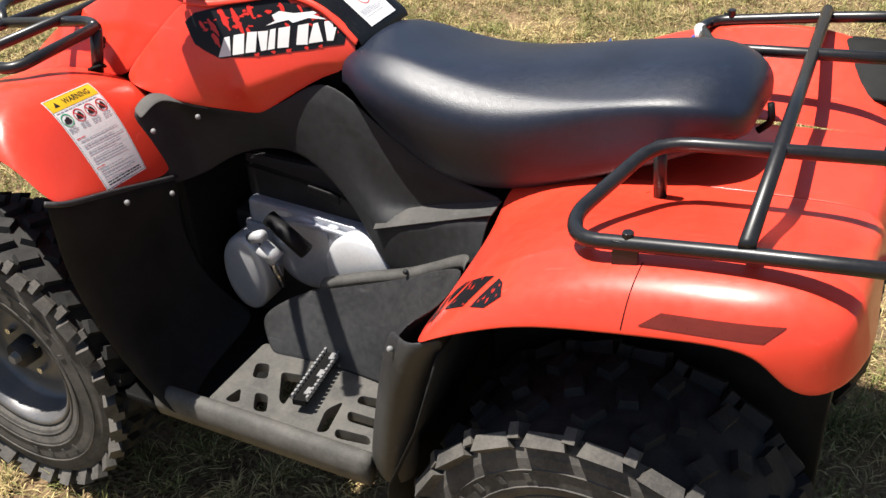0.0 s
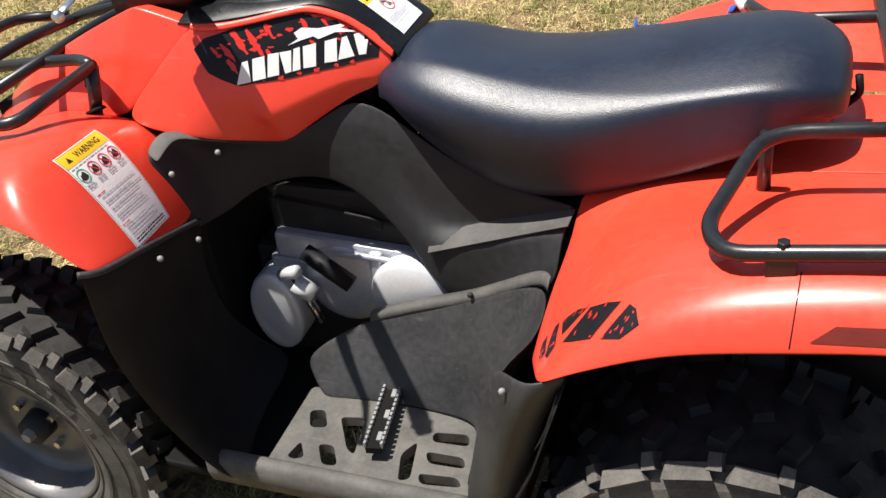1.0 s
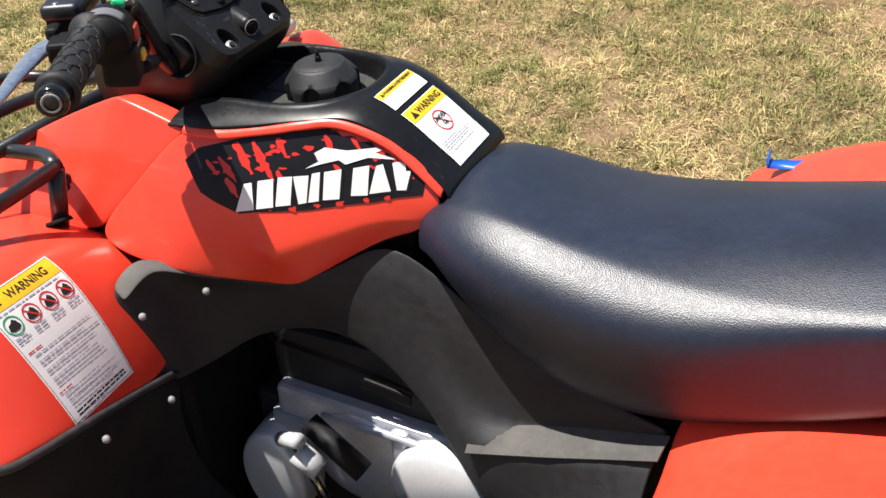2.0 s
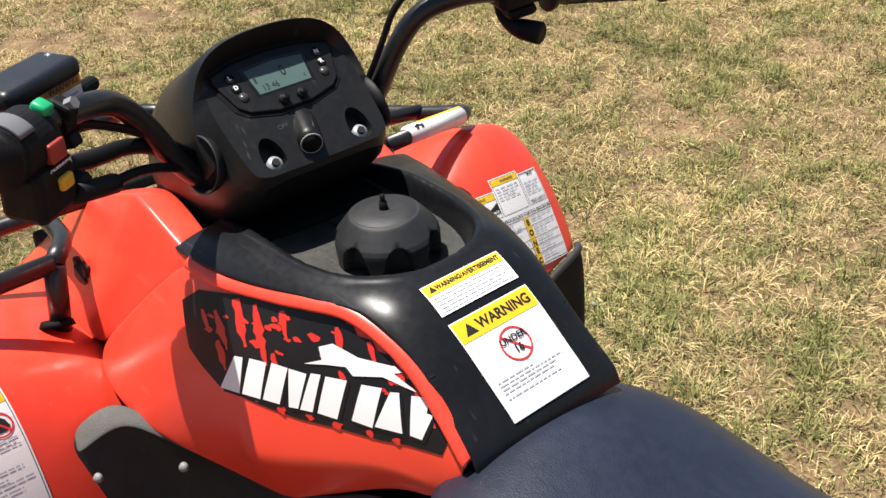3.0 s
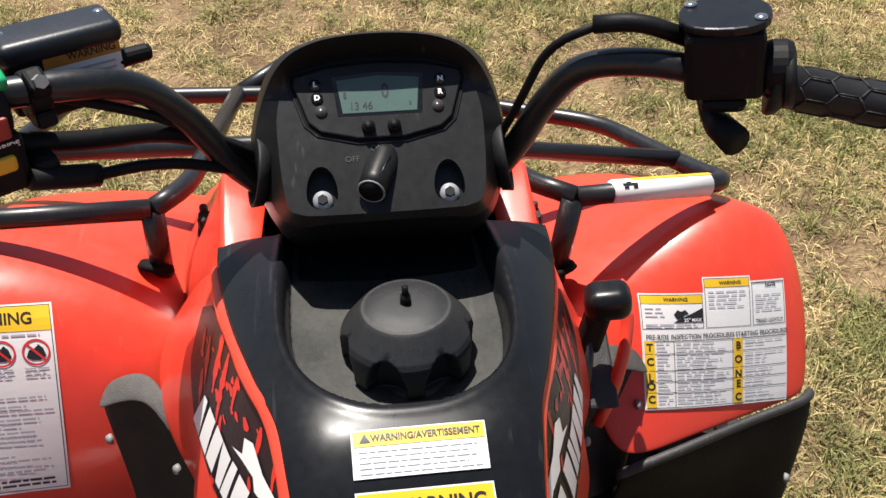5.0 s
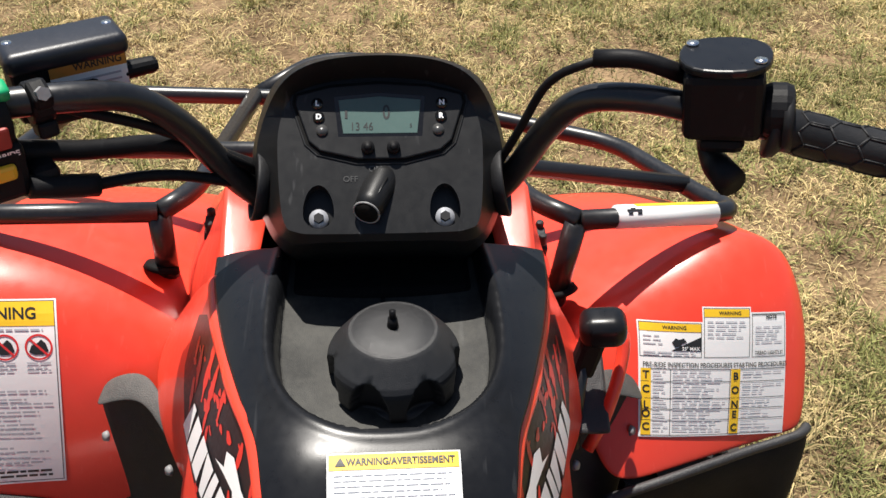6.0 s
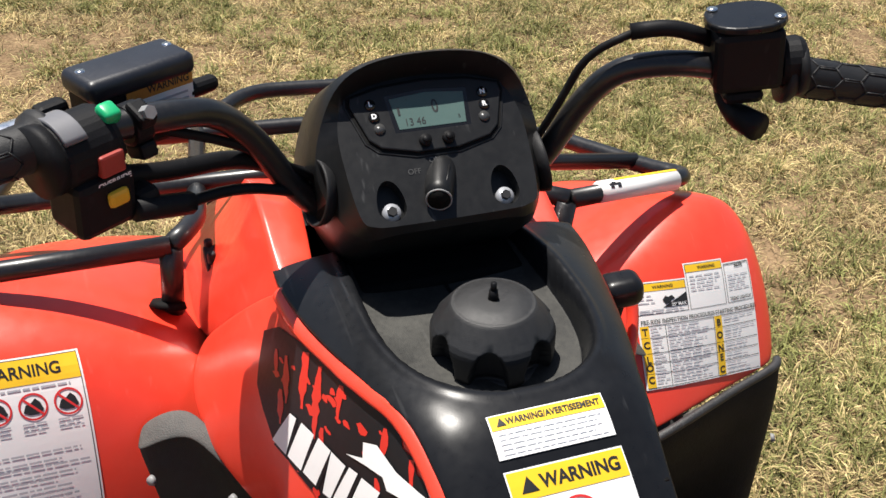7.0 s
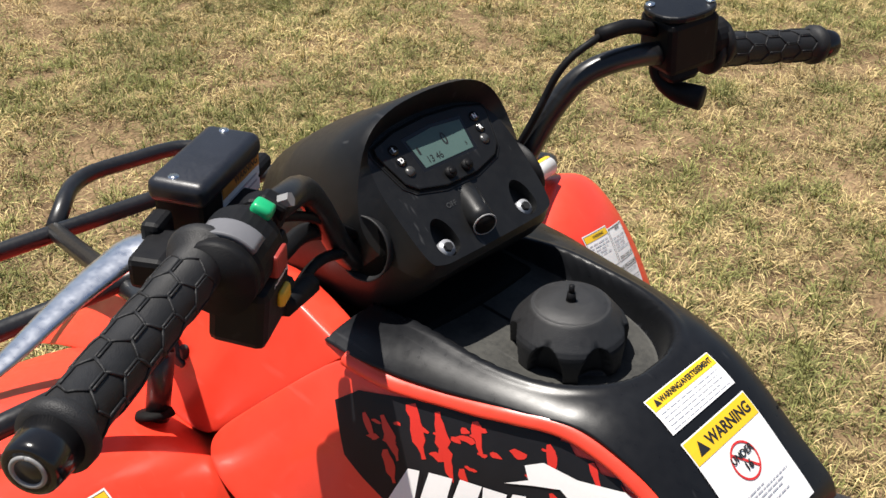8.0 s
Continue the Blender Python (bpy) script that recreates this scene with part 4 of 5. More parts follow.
# cables from the near switch box and the rubber boots where the bar meets the pod
for pts, r in (([(.018, -.262, 1.215), (-.012, -.215, 1.195), (-.050, -.16, 1.180), (-.078, -.09, 1.13), (-.09, -.04, 1.10)], .0075), ([(.030, -.250, 1.190), (.012, -.222, 1.178), (-.03, -.165, 1.165), (-.068, -.085, 1.12)], .0045),
               ([(.034, -.245, 1.195), (.020, -.222, 1.186), (.010, -.205, 1.180)], .0085), ([(-.004, -.224, 1.236), (-.040, -.160, 1.196), (-.062, -.095, 1.14)], .0040)):
    tube("control_cable", pts, r, BLACK, bar, radius=.05, seg=8)
for s in (-1, 1):
    c, d = Vector((-.050, s * .1005, 1.136)), Vector((.12, s * .95, .22)).normalized()
    m = Matrix.Translation(c) @ d.to_track_quat("Z", "Y").to_matrix().to_4x4()
    cup = [[m @ Vector((r * math.cos(t), r * math.sin(t), h)) for t in [2 * math.pi * i / 36 for i in range(36)]] for r, h in ((.0262, -.007), (.0280, .0), (.0282, .0018), (.0270, .0024), (.0258, .001), (.0235, -.008), (.0150, -.010))]
    boot = part("bar_boot", solid(cup), GRIP, pod, "black rubber collar round the bar")
    # flat dark disc stands in for the shade inside the collar
    bm = bmesh.new()
    cyl(bm, .0245, .0245, .003, m @ pose(0, 0, -.006), 32)
    part("boot_hollow_shade", bm, SHADE_BLACK, boot)

# gear lever on the far side
bm = bmesh.new()
box(bm, (.020, .024, .050), pose(-.048, .192, .945, -14, -8, 0))
stalk = part("gear_lever", bm, BLACK, atv, "black gear lever", smooth=False, bevel=.006)
part("lever_rod", pipe(bmesh.new(), [(-.043, .187, .935), (-.030, .184, .895), (-.016, .182, .850)], .0065, 10), TUBE, stalk)
bm = bmesh.new()
box(bm, (.036, .044, .032), pose(-.050, .203, .974, 8, 0, -8))
bmesh.ops.bevel(bm, geom=bm.edges[:], offset=.0125, segments=5, profile=.5, affect="EDGES")
part("gear_knob", bm, SATIN, stalk, "glossy black gear knob")
bm = bmesh.new()
box(bm, (.085, .040, .008), pose(-.050, .196, .892, 0, 30))
part("gear_gate", bm, KICKED, stalk, "dusty grey gate plate", smooth=False, bevel=.003)
tube("gate_rim", [(-0.073, 0.231, 0.945), (-0.063, 0.231, 0.930), (-0.045, 0.224, 0.905), (-0.029, 0.212, 0.870), (-0.017, 0.197, 0.845)], .0065, RED, stalk, "red rim of the gear gate", radius=.04)

# wheels
def tyre_mesh(r, width, rows, out):
    prof = [(.165, -width * .36), (.178, -width * .45), (.205, -width * .50), (.245, -width * .505), (r - .042, -width * .495), (r - .028, -width * .47), (r - .014, -width * .405), (r - .011, -width * .3), (r - .009, 0)]
    prof = prof + [(a, -b) for a, b in prof[-2::-1]]
    bm = sheet([[(a * math.cos(t), b, a * math.sin(t)) for a, b in prof] for t in [2 * math.pi * i / 64 for i in range(65)]])
    for rr in (.186, .212, r - .062):     # moulded rings on the side walls
        for s in (-1, 1):
            yy = s * width * (.47 if rr < .19 else .506)
            pipe(bm, [(rr * math.cos(t), yy, rr * math.sin(t)) for t in [2 * math.pi * i / 48 for i in range(49)]], .0018, 5)
    n = rows
    rnd = random.Random(5)
    for i in range(n):
        sh = (.034, .066, -.012) if rows > 25 else (.070, .054, -.0165)      # shoulder lugs: length, width, height
        lanes = ((-.43, sh[0], sh[1], 8, sh[2]), (-.23, .034, .050, -26, 0), (.0, .036, .040, 22, .001), (.23, .034, .050, -18, 0), (.43, sh[0], sh[1], 8, sh[2]), (-.40, .022, .040, -6, -.004), (.40, .022, .040, -6, -.004))
        for lane, (yy, lx, ly, turn, lift) in enumerate(lanes):
            a = 2 * math.pi * (i + (.5 * (lane % 2) if lane < 5 else .5) + rnd.uniform(-.04, .04)) / n
            m = pose(0, 0, 0, 0, -math.degrees(a), 0) @ pose(r - .008 + lift, yy * width, 0, 0, 0, 0) @ pose(0, 0, 0, turn, 0, -46 * (1 if yy > .35 else -1 if yy < -.35 else 0))
            v = box(bm, (.024, ly, lx if rows > 25 else lx * .95), m)
            for q in v:      # lugs taper towards their tops
                if (m.inverted() @ q.co).x > 0:
                    q.co = m @ (Vector((1, .80, .78)) * (m.inverted() @ q.co))
    for i in range(26):    # raised marks standing in for moulded writing
        for s in (-1, 1):
            if i % 13 in (0, 1, 7, 8):
                continue
            a = 2 * math.pi * i / 26 * .9
            box(bm, (.016, .002, .010), pose(0, 0, 0, 0, -math.degrees(a), 0) @ pose(.230, s * width * .507, 0))
    # worn tread and inner shoulder get darker rubber, for the shade under the fenders
    for f in bm.faces:
        c = f.calc_center_median()
        f.material_index = 1 if c.y * out < width * .375 and math.hypot(c.x, c.z) > .25 else 0
    return mesh_of(bm, "tyre")
def rim_mesh(width, s):
    prof = [(.172, -width * .40), (.166, -width * .42), (.158, -width * .39), (.150, -width * .30), (.146, -width * .12), (.138, -width * .05), (.10, -width * .06), (.085, -width * .11), (.062, -width * .12), (.050, -width * .09), (.034, -width * .09), (.0, -width * .09)]
    bm = sheet([[(a * math.cos(t), b * -s, a * math.sin(t)) for a, b in prof] for t in [2 * math.pi * i / 56 for i in range(57)]])
    bmesh.ops.remove_doubles(bm, verts=bm.verts, dist=1e-5)
    bmesh.ops.recalc_face_normals(bm, faces=bm.faces)
    return mesh_of(bm, "wheel")
for x, z, r, wd, yc, n in ((-.44, .315, .315, .20, .378, 30), (.898, .348, .306, .25, .408, 21)):
    for s in (-1, 1):
        tm = tyre_mesh(r, wd, n, s)
        w = part("wheel", rim_mesh(wd, s), RIM, atv, "dusty grey steel rim with a knobbly tyre", thick=.003)
        w.location = (x, s * yc if s < 0 or x < 0 else .335, z)
        ty = part("tyre", tm, [RUBBER, TREAD], w, "dusty black knobbly tyre", smooth=False)
        bm = bmesh.new()
        cyl(bm, .034, .030, .05, pose(0, s * wd * .16, 0, 90), 20)
        hub = part("hub", bm, EARTH, w)
        bm = bmesh.new()
        cyl(bm, .015, .012, .02, pose(0, s * (wd * .16 + .03), 0, 90), 6)
        part("hub_nut", bm, GREYPL, w, smooth=False)
        for k in range(4):
            a = math.pi / 2 * k + .6
            bm = bmesh.new()
            cyl(bm, .009, .008, .018, pose(.055 * math.cos(a), s * (wd * .11 + .008), .055 * math.sin(a), 90), 6)
            part("wheel_nut", bm, STEEL, w, smooth=False)

# footwells
def perforated(outline, holes, z):
    """A flat plate with round-cornered holes through it."""
    bm = bmesh.new()
    edges = []
    for loop in [outline] + holes:
        pts = []
        for i, p in enumerate(loop):
            p, a, b = (Vector(loop[k % len(loop)]) for k in (i, i - 1, i + 1))
            r = min(.011, (a - p).length * .45, (b - p).length * .45)
            p0, p1 = p + (a - p).normalized() * r, p + (b - p).normalized() * r
            pts += [(p0 * (1 - u) ** 2 + p * 2 * u * (1 - u) + p1 * u * u) for u in (0, .25, .5, .75, 1)]
        vs = [bm.verts.new((q.x, q.y, z)) for q in pts]
        edges += [bm.edges.new((vs[i], vs[(i + 1) % len(vs)])) for i in range(len(vs))]
    bmesh.ops.triangle_fill(bm, use_beauty=True, use_dissolve=False, edges=edges)
    for f in bm.faces:
        if f.normal.z < 0:
            f.normal_flip()
    return bm
PEG = pose(.298, -.330, .435, -3, 0, 9)
HOLES = [
    [(.150, -.339), (.177, -.331), (.199, -.371), (.168, -.378)], [(.200, -.411), (.228, -.408), (.253, -.450), (.226, -.454)], [(.212, -.342), (.257, -.334), (.271, -.420), (.254, -.411)],
    [(.158, -.450), (.167, -.411), (.188, -.445), (.174, -.453)], [(.388, -.340), (.449, -.332), (.458, -.358), (.392, -.361)], [(.389, -.385), (.457, -.384), (.467, -.407), (.402, -.409)],
    # the last hole below stands in for shade in the peg's trough
    [(.393, -.434), (.460, -.428), (.474, -.446), (.404, -.455)], [(.350, -.400), (.368, -.366), (.384, -.448), (.366, -.457)]]
KICK = [   # from the front edge of the toe board round to the pillar: bottom, middle, top
    [(.160, -.306, .413), (.134, -.283, .440), (.108, -.260, .466)],
    [(.200, -.300, .413), (.183, -.266, .468), (.168, -.236, .508)],
    [(.250, -.296, .413), (.243, -.250, .480), (.236, -.208, .540)],
    [(.30, -.294, .413), (.312, -.248, .495), (.325, -.204, .574)],
    [(.40, -.300, .414), (.415, -.254, .52), (.440, -.208, .618)],
    [(.450, -.312, .416), (.49, -.280, .56), (.560, -.236, .692)],
    [(.466, -.345, .416), (.515, -.325, .57), (.600, -.296, .722)],
    [(.476, -.42, .416), (.528, -.43, .575), (.612, -.43, .735)],
    [(.484, -.472, .416), (.524, -.476, .58), (.574, -.480, .745)],
]
PILLAR = [   # flat outer face from the rail up to the fender: inner edge, middle, outer edge
    [(.482, -.470, .405), (.512, -.492, .400), (.545, -.512, .395)],
    [(.498, -.476, .48), (.530, -.505, .49), (.563, -.535, .50)],
    [(.521, -.480, .585), (.553, -.515, .60), (.590, -.548, .63)],
    [(.541, -.482, .672), (.580, -.524, .685), (.618, -.553, .71)],
    [(.562, -.484, .735), (.608, -.534, .755), (.650, -.556, .768)],
    [(.586, -.488, .782), (.630, -.540, .788), (.668, -.557, .788)],
]
PILLAR = [r + [(r[2][0] + .045, r[2][1] + .035, r[2][2] + .008)] for r in PILLAR[:5]]      # turned in behind the outer edge
for s in (-1, 1):
    side = (lambda rows: rows) if s < 0 else mirrored
    bm = perforated([(.128, -.478), (.49, -.478), (.49, -.28), (.128, -.28)], HOLES, .415)
    if s > 0:
        for v in bm.verts:
            v.co = across(v.co)
        bmesh.ops.reverse_faces(bm, faces=bm.faces)
    floor_plate = part("footwell", bm, DUSTY, atv, "dusty black plastic footwell with slots", smooth=False, thick=.022, bevel=.0035)
    rail = [[(x, y, z) for y, z in ((-.462, .417), (-.470, .424), (-.482, .424), (-.492, .415), (-.494, .388), (-.488, .362), (-.474, .362), (-.462, .392))] for x in (.02, .06, .30, .47, .492)]
    if s > 0:
        rail = [[across(p) for p in r] for r in rail]
    part("side_rail", solid(rail), DUSTY, floor_plate)
    part("kick_panel", creased_lines(sheet(side(KICK), flip=True), 3, lines=(2, 5, 7), amount=.55), KICKED, floor_plate, subsurf=2, thick=.005)
    top = [Vector(spline([r[2] for r in KICK[2:7]], i / 40)) for i in range(37)]
    band = [[p + Vector(d) for d in ((0, -.003, -.012), (0, -.0045, -.003), (0, -.002, .002), (0, .004, .004), (0, .014, .004))] for p in top]
    if s > 0:
        band = [[across(p) for p in r][::-1] for r in band]
    part("worn_edge", sheet(band), WEAR_GLARE, floor_plate, "greyed worn upper edge", thick=.003)
    part("rear_pillar", sheet(side(PILLAR)), KICKED, floor_plate, "scuffed black plastic pillar", subsurf=2, thick=.012)
    peg = bmesh.new()
    box(peg, (.026, .195, .012), PEG)
    teeth = bmesh.new()
    for e in (-1, 1):
        for k in range(16):
            box(teeth, (.004, .0075, .010), PEG @ pose(e * .0145, -.09 + k * .012, .008))
    for k in range(3):
        box(teeth, (.008, .020, .006), PEG @ pose(0.006, -.07 + k * .055, .006))
    if s > 0:
        for b in (peg, teeth):
            for v in b.verts:
                v.co = across(v.co)
            bmesh.ops.reverse_faces(b, faces=b.faces)
    peg = part("foot_peg", peg, SHADE_BLACK, floor_plate, "black toothed steel foot peg", smooth=False)
    part("peg_teeth", teeth, GREYPL, peg, "worn bare metal teeth", smooth=False)
    for p in ((-.021, -.525, .815), (-.052, -.268, .848), (-.024, -.285, .730), (.435, -.216, .625), (.592, -.530, .728), (.0, -.20, .855), (.003, -.42, .790)):
        if s > 0 and p[0] < 0 and p[1] < -.3:
            continue
        q = Vector(p) if s < 0 else Vector(across(p))
        bm = bmesh.new()
        cyl(bm, .0055, .004, .004, Matrix.Translation(q) @ Vector((.5, s * .8, .35)).to_track_quat("Z", "Y").to_matrix().to_4x4(), 14)
        part("push_rivet", bm, GREYPL if p[2] > .7 else MATTE, atv)

# engine
eng = None
for nm, size, at in (("engine", (.50, .20, .26), (.20, 0, .46)), ("cylinder_head", (.30, .22, .16), (.16, 0, .66)), ("frame_beam", (.9, .10, .05), (.25, 0, .36)), ("gearbox", (.35, .16, .2), (.62, 0, .58)), ("front_casing", (.3, .2, .3), (-.30, 0, .6))):
    bm = bmesh.new()
    box(bm, size, pose(*at))
    blk = part(nm, bm, EARTH, eng or atv, "" if eng else "dark oily engine block", smooth=False, bevel=.012)
    eng = eng or blk
CASTGREY = shader("grey_cast_metal", (.40, .42, .47), .42, metal=.35, vary=.3, scale=14, dust=.3, dust_color=(.16, .15, .14))
def barrel(c, r, depth, dome, mat, name, label, tall=1.0):
    prof = [(0, -depth - dome), (r * .35, -depth - dome * .96), (r * .65, -depth - dome * .78), (r * .88, -depth - dome * .42), (r * .97, -depth - dome * .12), (r, -depth * .9), (r, 0)]
    bm = sheet([[(c[0] + a * math.cos(t), c[1] + b, c[2] + tall * a * math.sin(t)) for a, b in prof] for t in [2 * math.pi * i / 40 for i in range(41)]])
    bmesh.ops.remove_doubles(bm, verts=bm.verts, dist=1e-5)
    bmesh.ops.recalc_face_normals(bm, faces=bm.faces)
    return part(name, bm, mat, eng, label)
barrel((.006, -.105, .475), .056, .055, .012, SILVER, "starter_cover", "bright cast aluminium cover", 1.62)
barrel((.298, -.105, .548), .083, .05, .020, SILVER, "clutch_cover", "bright cast aluminium cover")
barrel((.155, -.09, .548), .085, .046, .008, CASTGREY, "crankcase_cover", "cast aluminium cover")
for nm, size, at in (("crankcase", (.31, .06, .055), pose(.175, -.103, .612, 0, 3)), ("casing_web", (.030, .07, .14), pose(.228, -.108, .560)), ("casing_web", (.020, .074, .10), pose(.112, -.104, .560)), ("crankcase", (.12, .06, .10), pose(.06, -.10, .54))):
    bm = bmesh.new()
    box(bm, size, at)
    part(nm, bm, CASTGREY, eng, smooth=False, bevel=.008)
for pts, r, mt, nm in (([(.118, -.19, .655), (.205, -.20, .603)], .0165, BLACK, "starter_grip"), ([(.042, -.165, .575), (.085, -.18, .60)], .012, SILVER, "oil_filler"), ([(.07, -.17, .565), (.105, -.17, .54)], .018, SILVER, "pull_housing"), ([(.10, -.135, .615), (.22, -.14, .622), (.36, -.14, .605)], .006, CASTGREY, "case_ridge"), ([(.06, -.16, .58), (.09, -.17, .53), (.10, -.16, .47)], .009, STEEL, "oil_pipe"),
                   ([(-.02, -.10, .72), (.16, -.10, .70), (.36, -.10, .655)], .012, BLACK, "frame_tube")):
    tube(nm, pts, r, mt, eng, radius=.04)
bm = bmesh.new()
box(bm, (.075, .006, .022), pose(.215, -.133, .695, 0, 8))
part("frame_bracket", bm, BLACK, eng, smooth=False, bevel=.003)
for s in (-1, 1):
    tube("tie_rod", [(-.20, s * .10, .45), (-.40, s * .30, .36)], .011, EARTH, atv)
    tube("suspension_arm", [(-.25, s * .10, .38), (-.44, s * .30, .30)], .014, EARTH, atv)
    tube("shock_absorber", [(-.30, s * .16, .80), (-.40, s * .28, .38)], .022, EARTH, atv)
tube("rear_axle", [(.904, -.30, .335), (.904, .30, .335)], .03, EARTH, atv)
bm = bmesh.new()
box(bm, (.55, .46, .28), pose(.90, 0, .62))
part("rear_frame", bm, EARTH, atv, smooth=False, bevel=.02)

# seat latch, tail lamp and the blue strap on the far rack
tube("seat_latch", [(.985, .0, .905), (1.005, 0, .925), (1.0, 0, .955)], .006, BLACK, atv, radius=.01)
tube("label_sleeve", [(.8125, .292, .9330), (.797, .340, .9265)], .0122, WHITE, atv, "white label round the far rack tube")
strap = tagged(part("strap", sheet([[(x, y - .012, z), (x, y + .012, z + .003)] for x, y, z in ((.598, .392, .856), (.600, .392, .838), (.636, .392, .842), (.668, .390, .850), (.722, .380, .868), (.756, .365, .884), (.785, .350, .904), (.800, .345, .930))]), BLUE, None, thick=.001), "blue plastic strap tied round the rear rack", "strap")
for s in (-1, 1):
    bm = bmesh.new()
    cyl(bm, .022, .022, .006, pose(.885, s * .195 * (1 if s < 0 else FAR_REAR), .862 if s < 0 else .850, 0, 6), 20)
    part("rack_socket", bm, BLACK, atv)
bm = bmesh.new()
cyl(bm, .052, .052, .016, pose(1.185, .045, .838, 0, 84), 32)
lamp = part("tail_lamp", bm, BLACK, atv, "black rimmed round tail lamp", smooth=False, bevel=.004)
bm = bmesh.new()
cyl(bm, .047, .038, .030, pose(1.202, .045, .840, 0, 84), 32)
part("lens", bm, DECALRED, lamp, "red lens", smooth=False, bevel=.006)
tube("rear_bumper_bar", [(1.10, -.16, .80), (1.20, -.16, .80), (1.30, -.10, .80), (1.30, .10, .80)], .013, TUBE, atv, "black steel bar behind the tail", radius=.04)

# ---------------------------------------------------------------- labels and decals laid on the bodywork
from mathutils.bvhtree import BVHTree
bpy.context.view_layer.update()
graph = bpy.context.evaluated_depsgraph_get()


class Film:
    """A flat sheet of film given by three corners, laid on a part; u runs right and v down, in parts of its size."""
    def __init__(self, tl, tr, bl, target, parent, flip=False, swap=None):
        self.o, self.a, self.b = Vector(tl), Vector(tr) - Vector(tl), Vector(bl) - Vector(tl)
        self.n = self.b.cross(self.a).normalized()
        self.w, self.h = self.a.length, self.b.length
        self.tree = BVHTree.FromObject(target, graph)
        self.parent = parent
        self.carry = swap

    def place(self, u, v, lift):
        p = self.o + self.a * u + self.b * v
        n = self.n
        if self.carry:
            q = Vector(self.carry(p))
            n = (Vector(self.carry(p + n * .01)) - q).normalized()
            p = q
        hit = self.tree.ray_cast(p + n * .06, -n, .14)
        self.missed = hit[0] is None
        return (hit[0] if hit[0] else p) + n * lift

    def lay(self, bm, name, mat, lift=.0012, parent=None, label="", fine=.007):
        """Drapes a flat bmesh, given in u and v, over the part."""
        for axis, size in ((0, self.w), (1, self.h)):
            vals = [v.co[axis] for v in bm.verts]
            step = fine / size
            k = math.ceil(min(vals) / step + 1e-6)
            while k * step < max(vals) - 1e-6:
                co, no = Vector(), Vector()
                co[axis], no[axis] = k * step, 1
                bmesh.ops.bisect_plane(bm, geom=bm.verts[:] + bm.edges[:] + bm.faces[:], dist=1e-7, plane_co=co, plane_no=no)
                k += 1
        bmesh.ops.triangulate(bm, faces=bm.faces)
        off = []
        for v in bm.verts:
            v.co = self.place(v.co.x, v.co.y, lift)
            if self.missed:
                off.append(v)
        if len(off) < len(bm.verts):
            bmesh.ops.delete(bm, geom=off, context="VERTS")
        bmesh.ops.recalc_face_normals(bm, faces=bm.faces)
        return part(name, bm, mat, parent or self.parent, label, smooth=False)

    def poly(self, pts, name, mat, lift=.0012, parent=None, label=""):
        bm = bmesh.new()
        bm.faces.new([bm.verts.new((u, v, 0)) for u, v in pts])
        return self.lay(bm, name, mat, lift, parent, label)

    def rect(self, u0, v0, u1, v1, name, mat, lift=.0012, parent=None, label="", cuts=0):
        bm = bmesh.new()
        nu, nv = max(1, int((u1 - u0) * self.w / .008)), max(1, int((v1 - v0) * self.h / .008))
        g = [[bm.verts.new((u0 + (u1 - u0) * i / nu, v0 + (v1 - v0) * j / nv, 0)) for j in range(nv + 1)] for i in range(nu + 1)]
        for i in range(nu):
            for j in range(nv):
                bm.faces.new((g[i][j], g[i + 1][j], g[i + 1][j + 1], g[i][j + 1]))
        return self.lay(bm, name, mat, lift, parent, label, fine=.02)

    def lines(self, u0, u1, vs, thick, name, mat, parent, lift=.0018, seed=1, ragged=.25):
        """Lines of small print, as bars broken into word lengths."""
        rnd = random.Random(seed)
        bm = bmesh.new()
        for v in vs:
            u, end = u0, u1 - rnd.random() * ragged * (u1 - u0)
            while u < end - .01:
                w = min(rnd.uniform(.03, .10), end - u)
                q = [bm.verts.new((a, b, 0)) for a, b in ((u, v), (u + w, v), (u + w, v + thick), (u, v + thick))]
                bm.faces.new(q)
                u += w + .014
        return self.lay(bm, name, mat, lift, parent)

    def ring(self, u, v, r, width, name, mat, parent, lift=.0018, slash=False):
        bm = bmesh.new()
        k = 28
        pts = [[bm.verts.new((u + rr * math.cos(2 * math.pi * i / k) / self.w, v + rr * math.sin(2 * math.pi * i / k) / self.h, 0)) for i in range(k)] for rr in (r, r - width)]
        for i in range(k):
            j = (i + 1) % k
            bm.faces.new((pts[0][i], pts[0][j], pts[1][j], pts[1][i]))
        if slash:
            d, t = r * .66, width * .4
            bm.faces.new([bm.verts.new((u + a / self.w, v + b / self.h, 0)) for a, b in ((-d - t, -d + t), (-d + t, -d - t), (d + t, d - t), (d - t, d + t))])
        return self.lay(bm, name, mat, lift, parent)

    def words(self, body, size, u, v, mat, parent, lift=.0019, bold=0.0, squash=1.0, align="CENTER"):
        ob = lettering(body, size, Matrix(), mat, parent, bold=bold, squash=squash, align=align)
        for vert in ob.data.vertices:
            x, y, _ = vert.co
            vert.co = self.place(u + x / self.w, v - y / self.h, lift)
        return ob

    def alert(self, u, v, size, parent):
        """A small warning triangle."""
        return self.poly([(u + a * size / self.w, v + b * size / self.h) for a, b in ((0, -.5), (.55, .45), (-.55, .45))], "alert_sign", INK, .0019, parent)


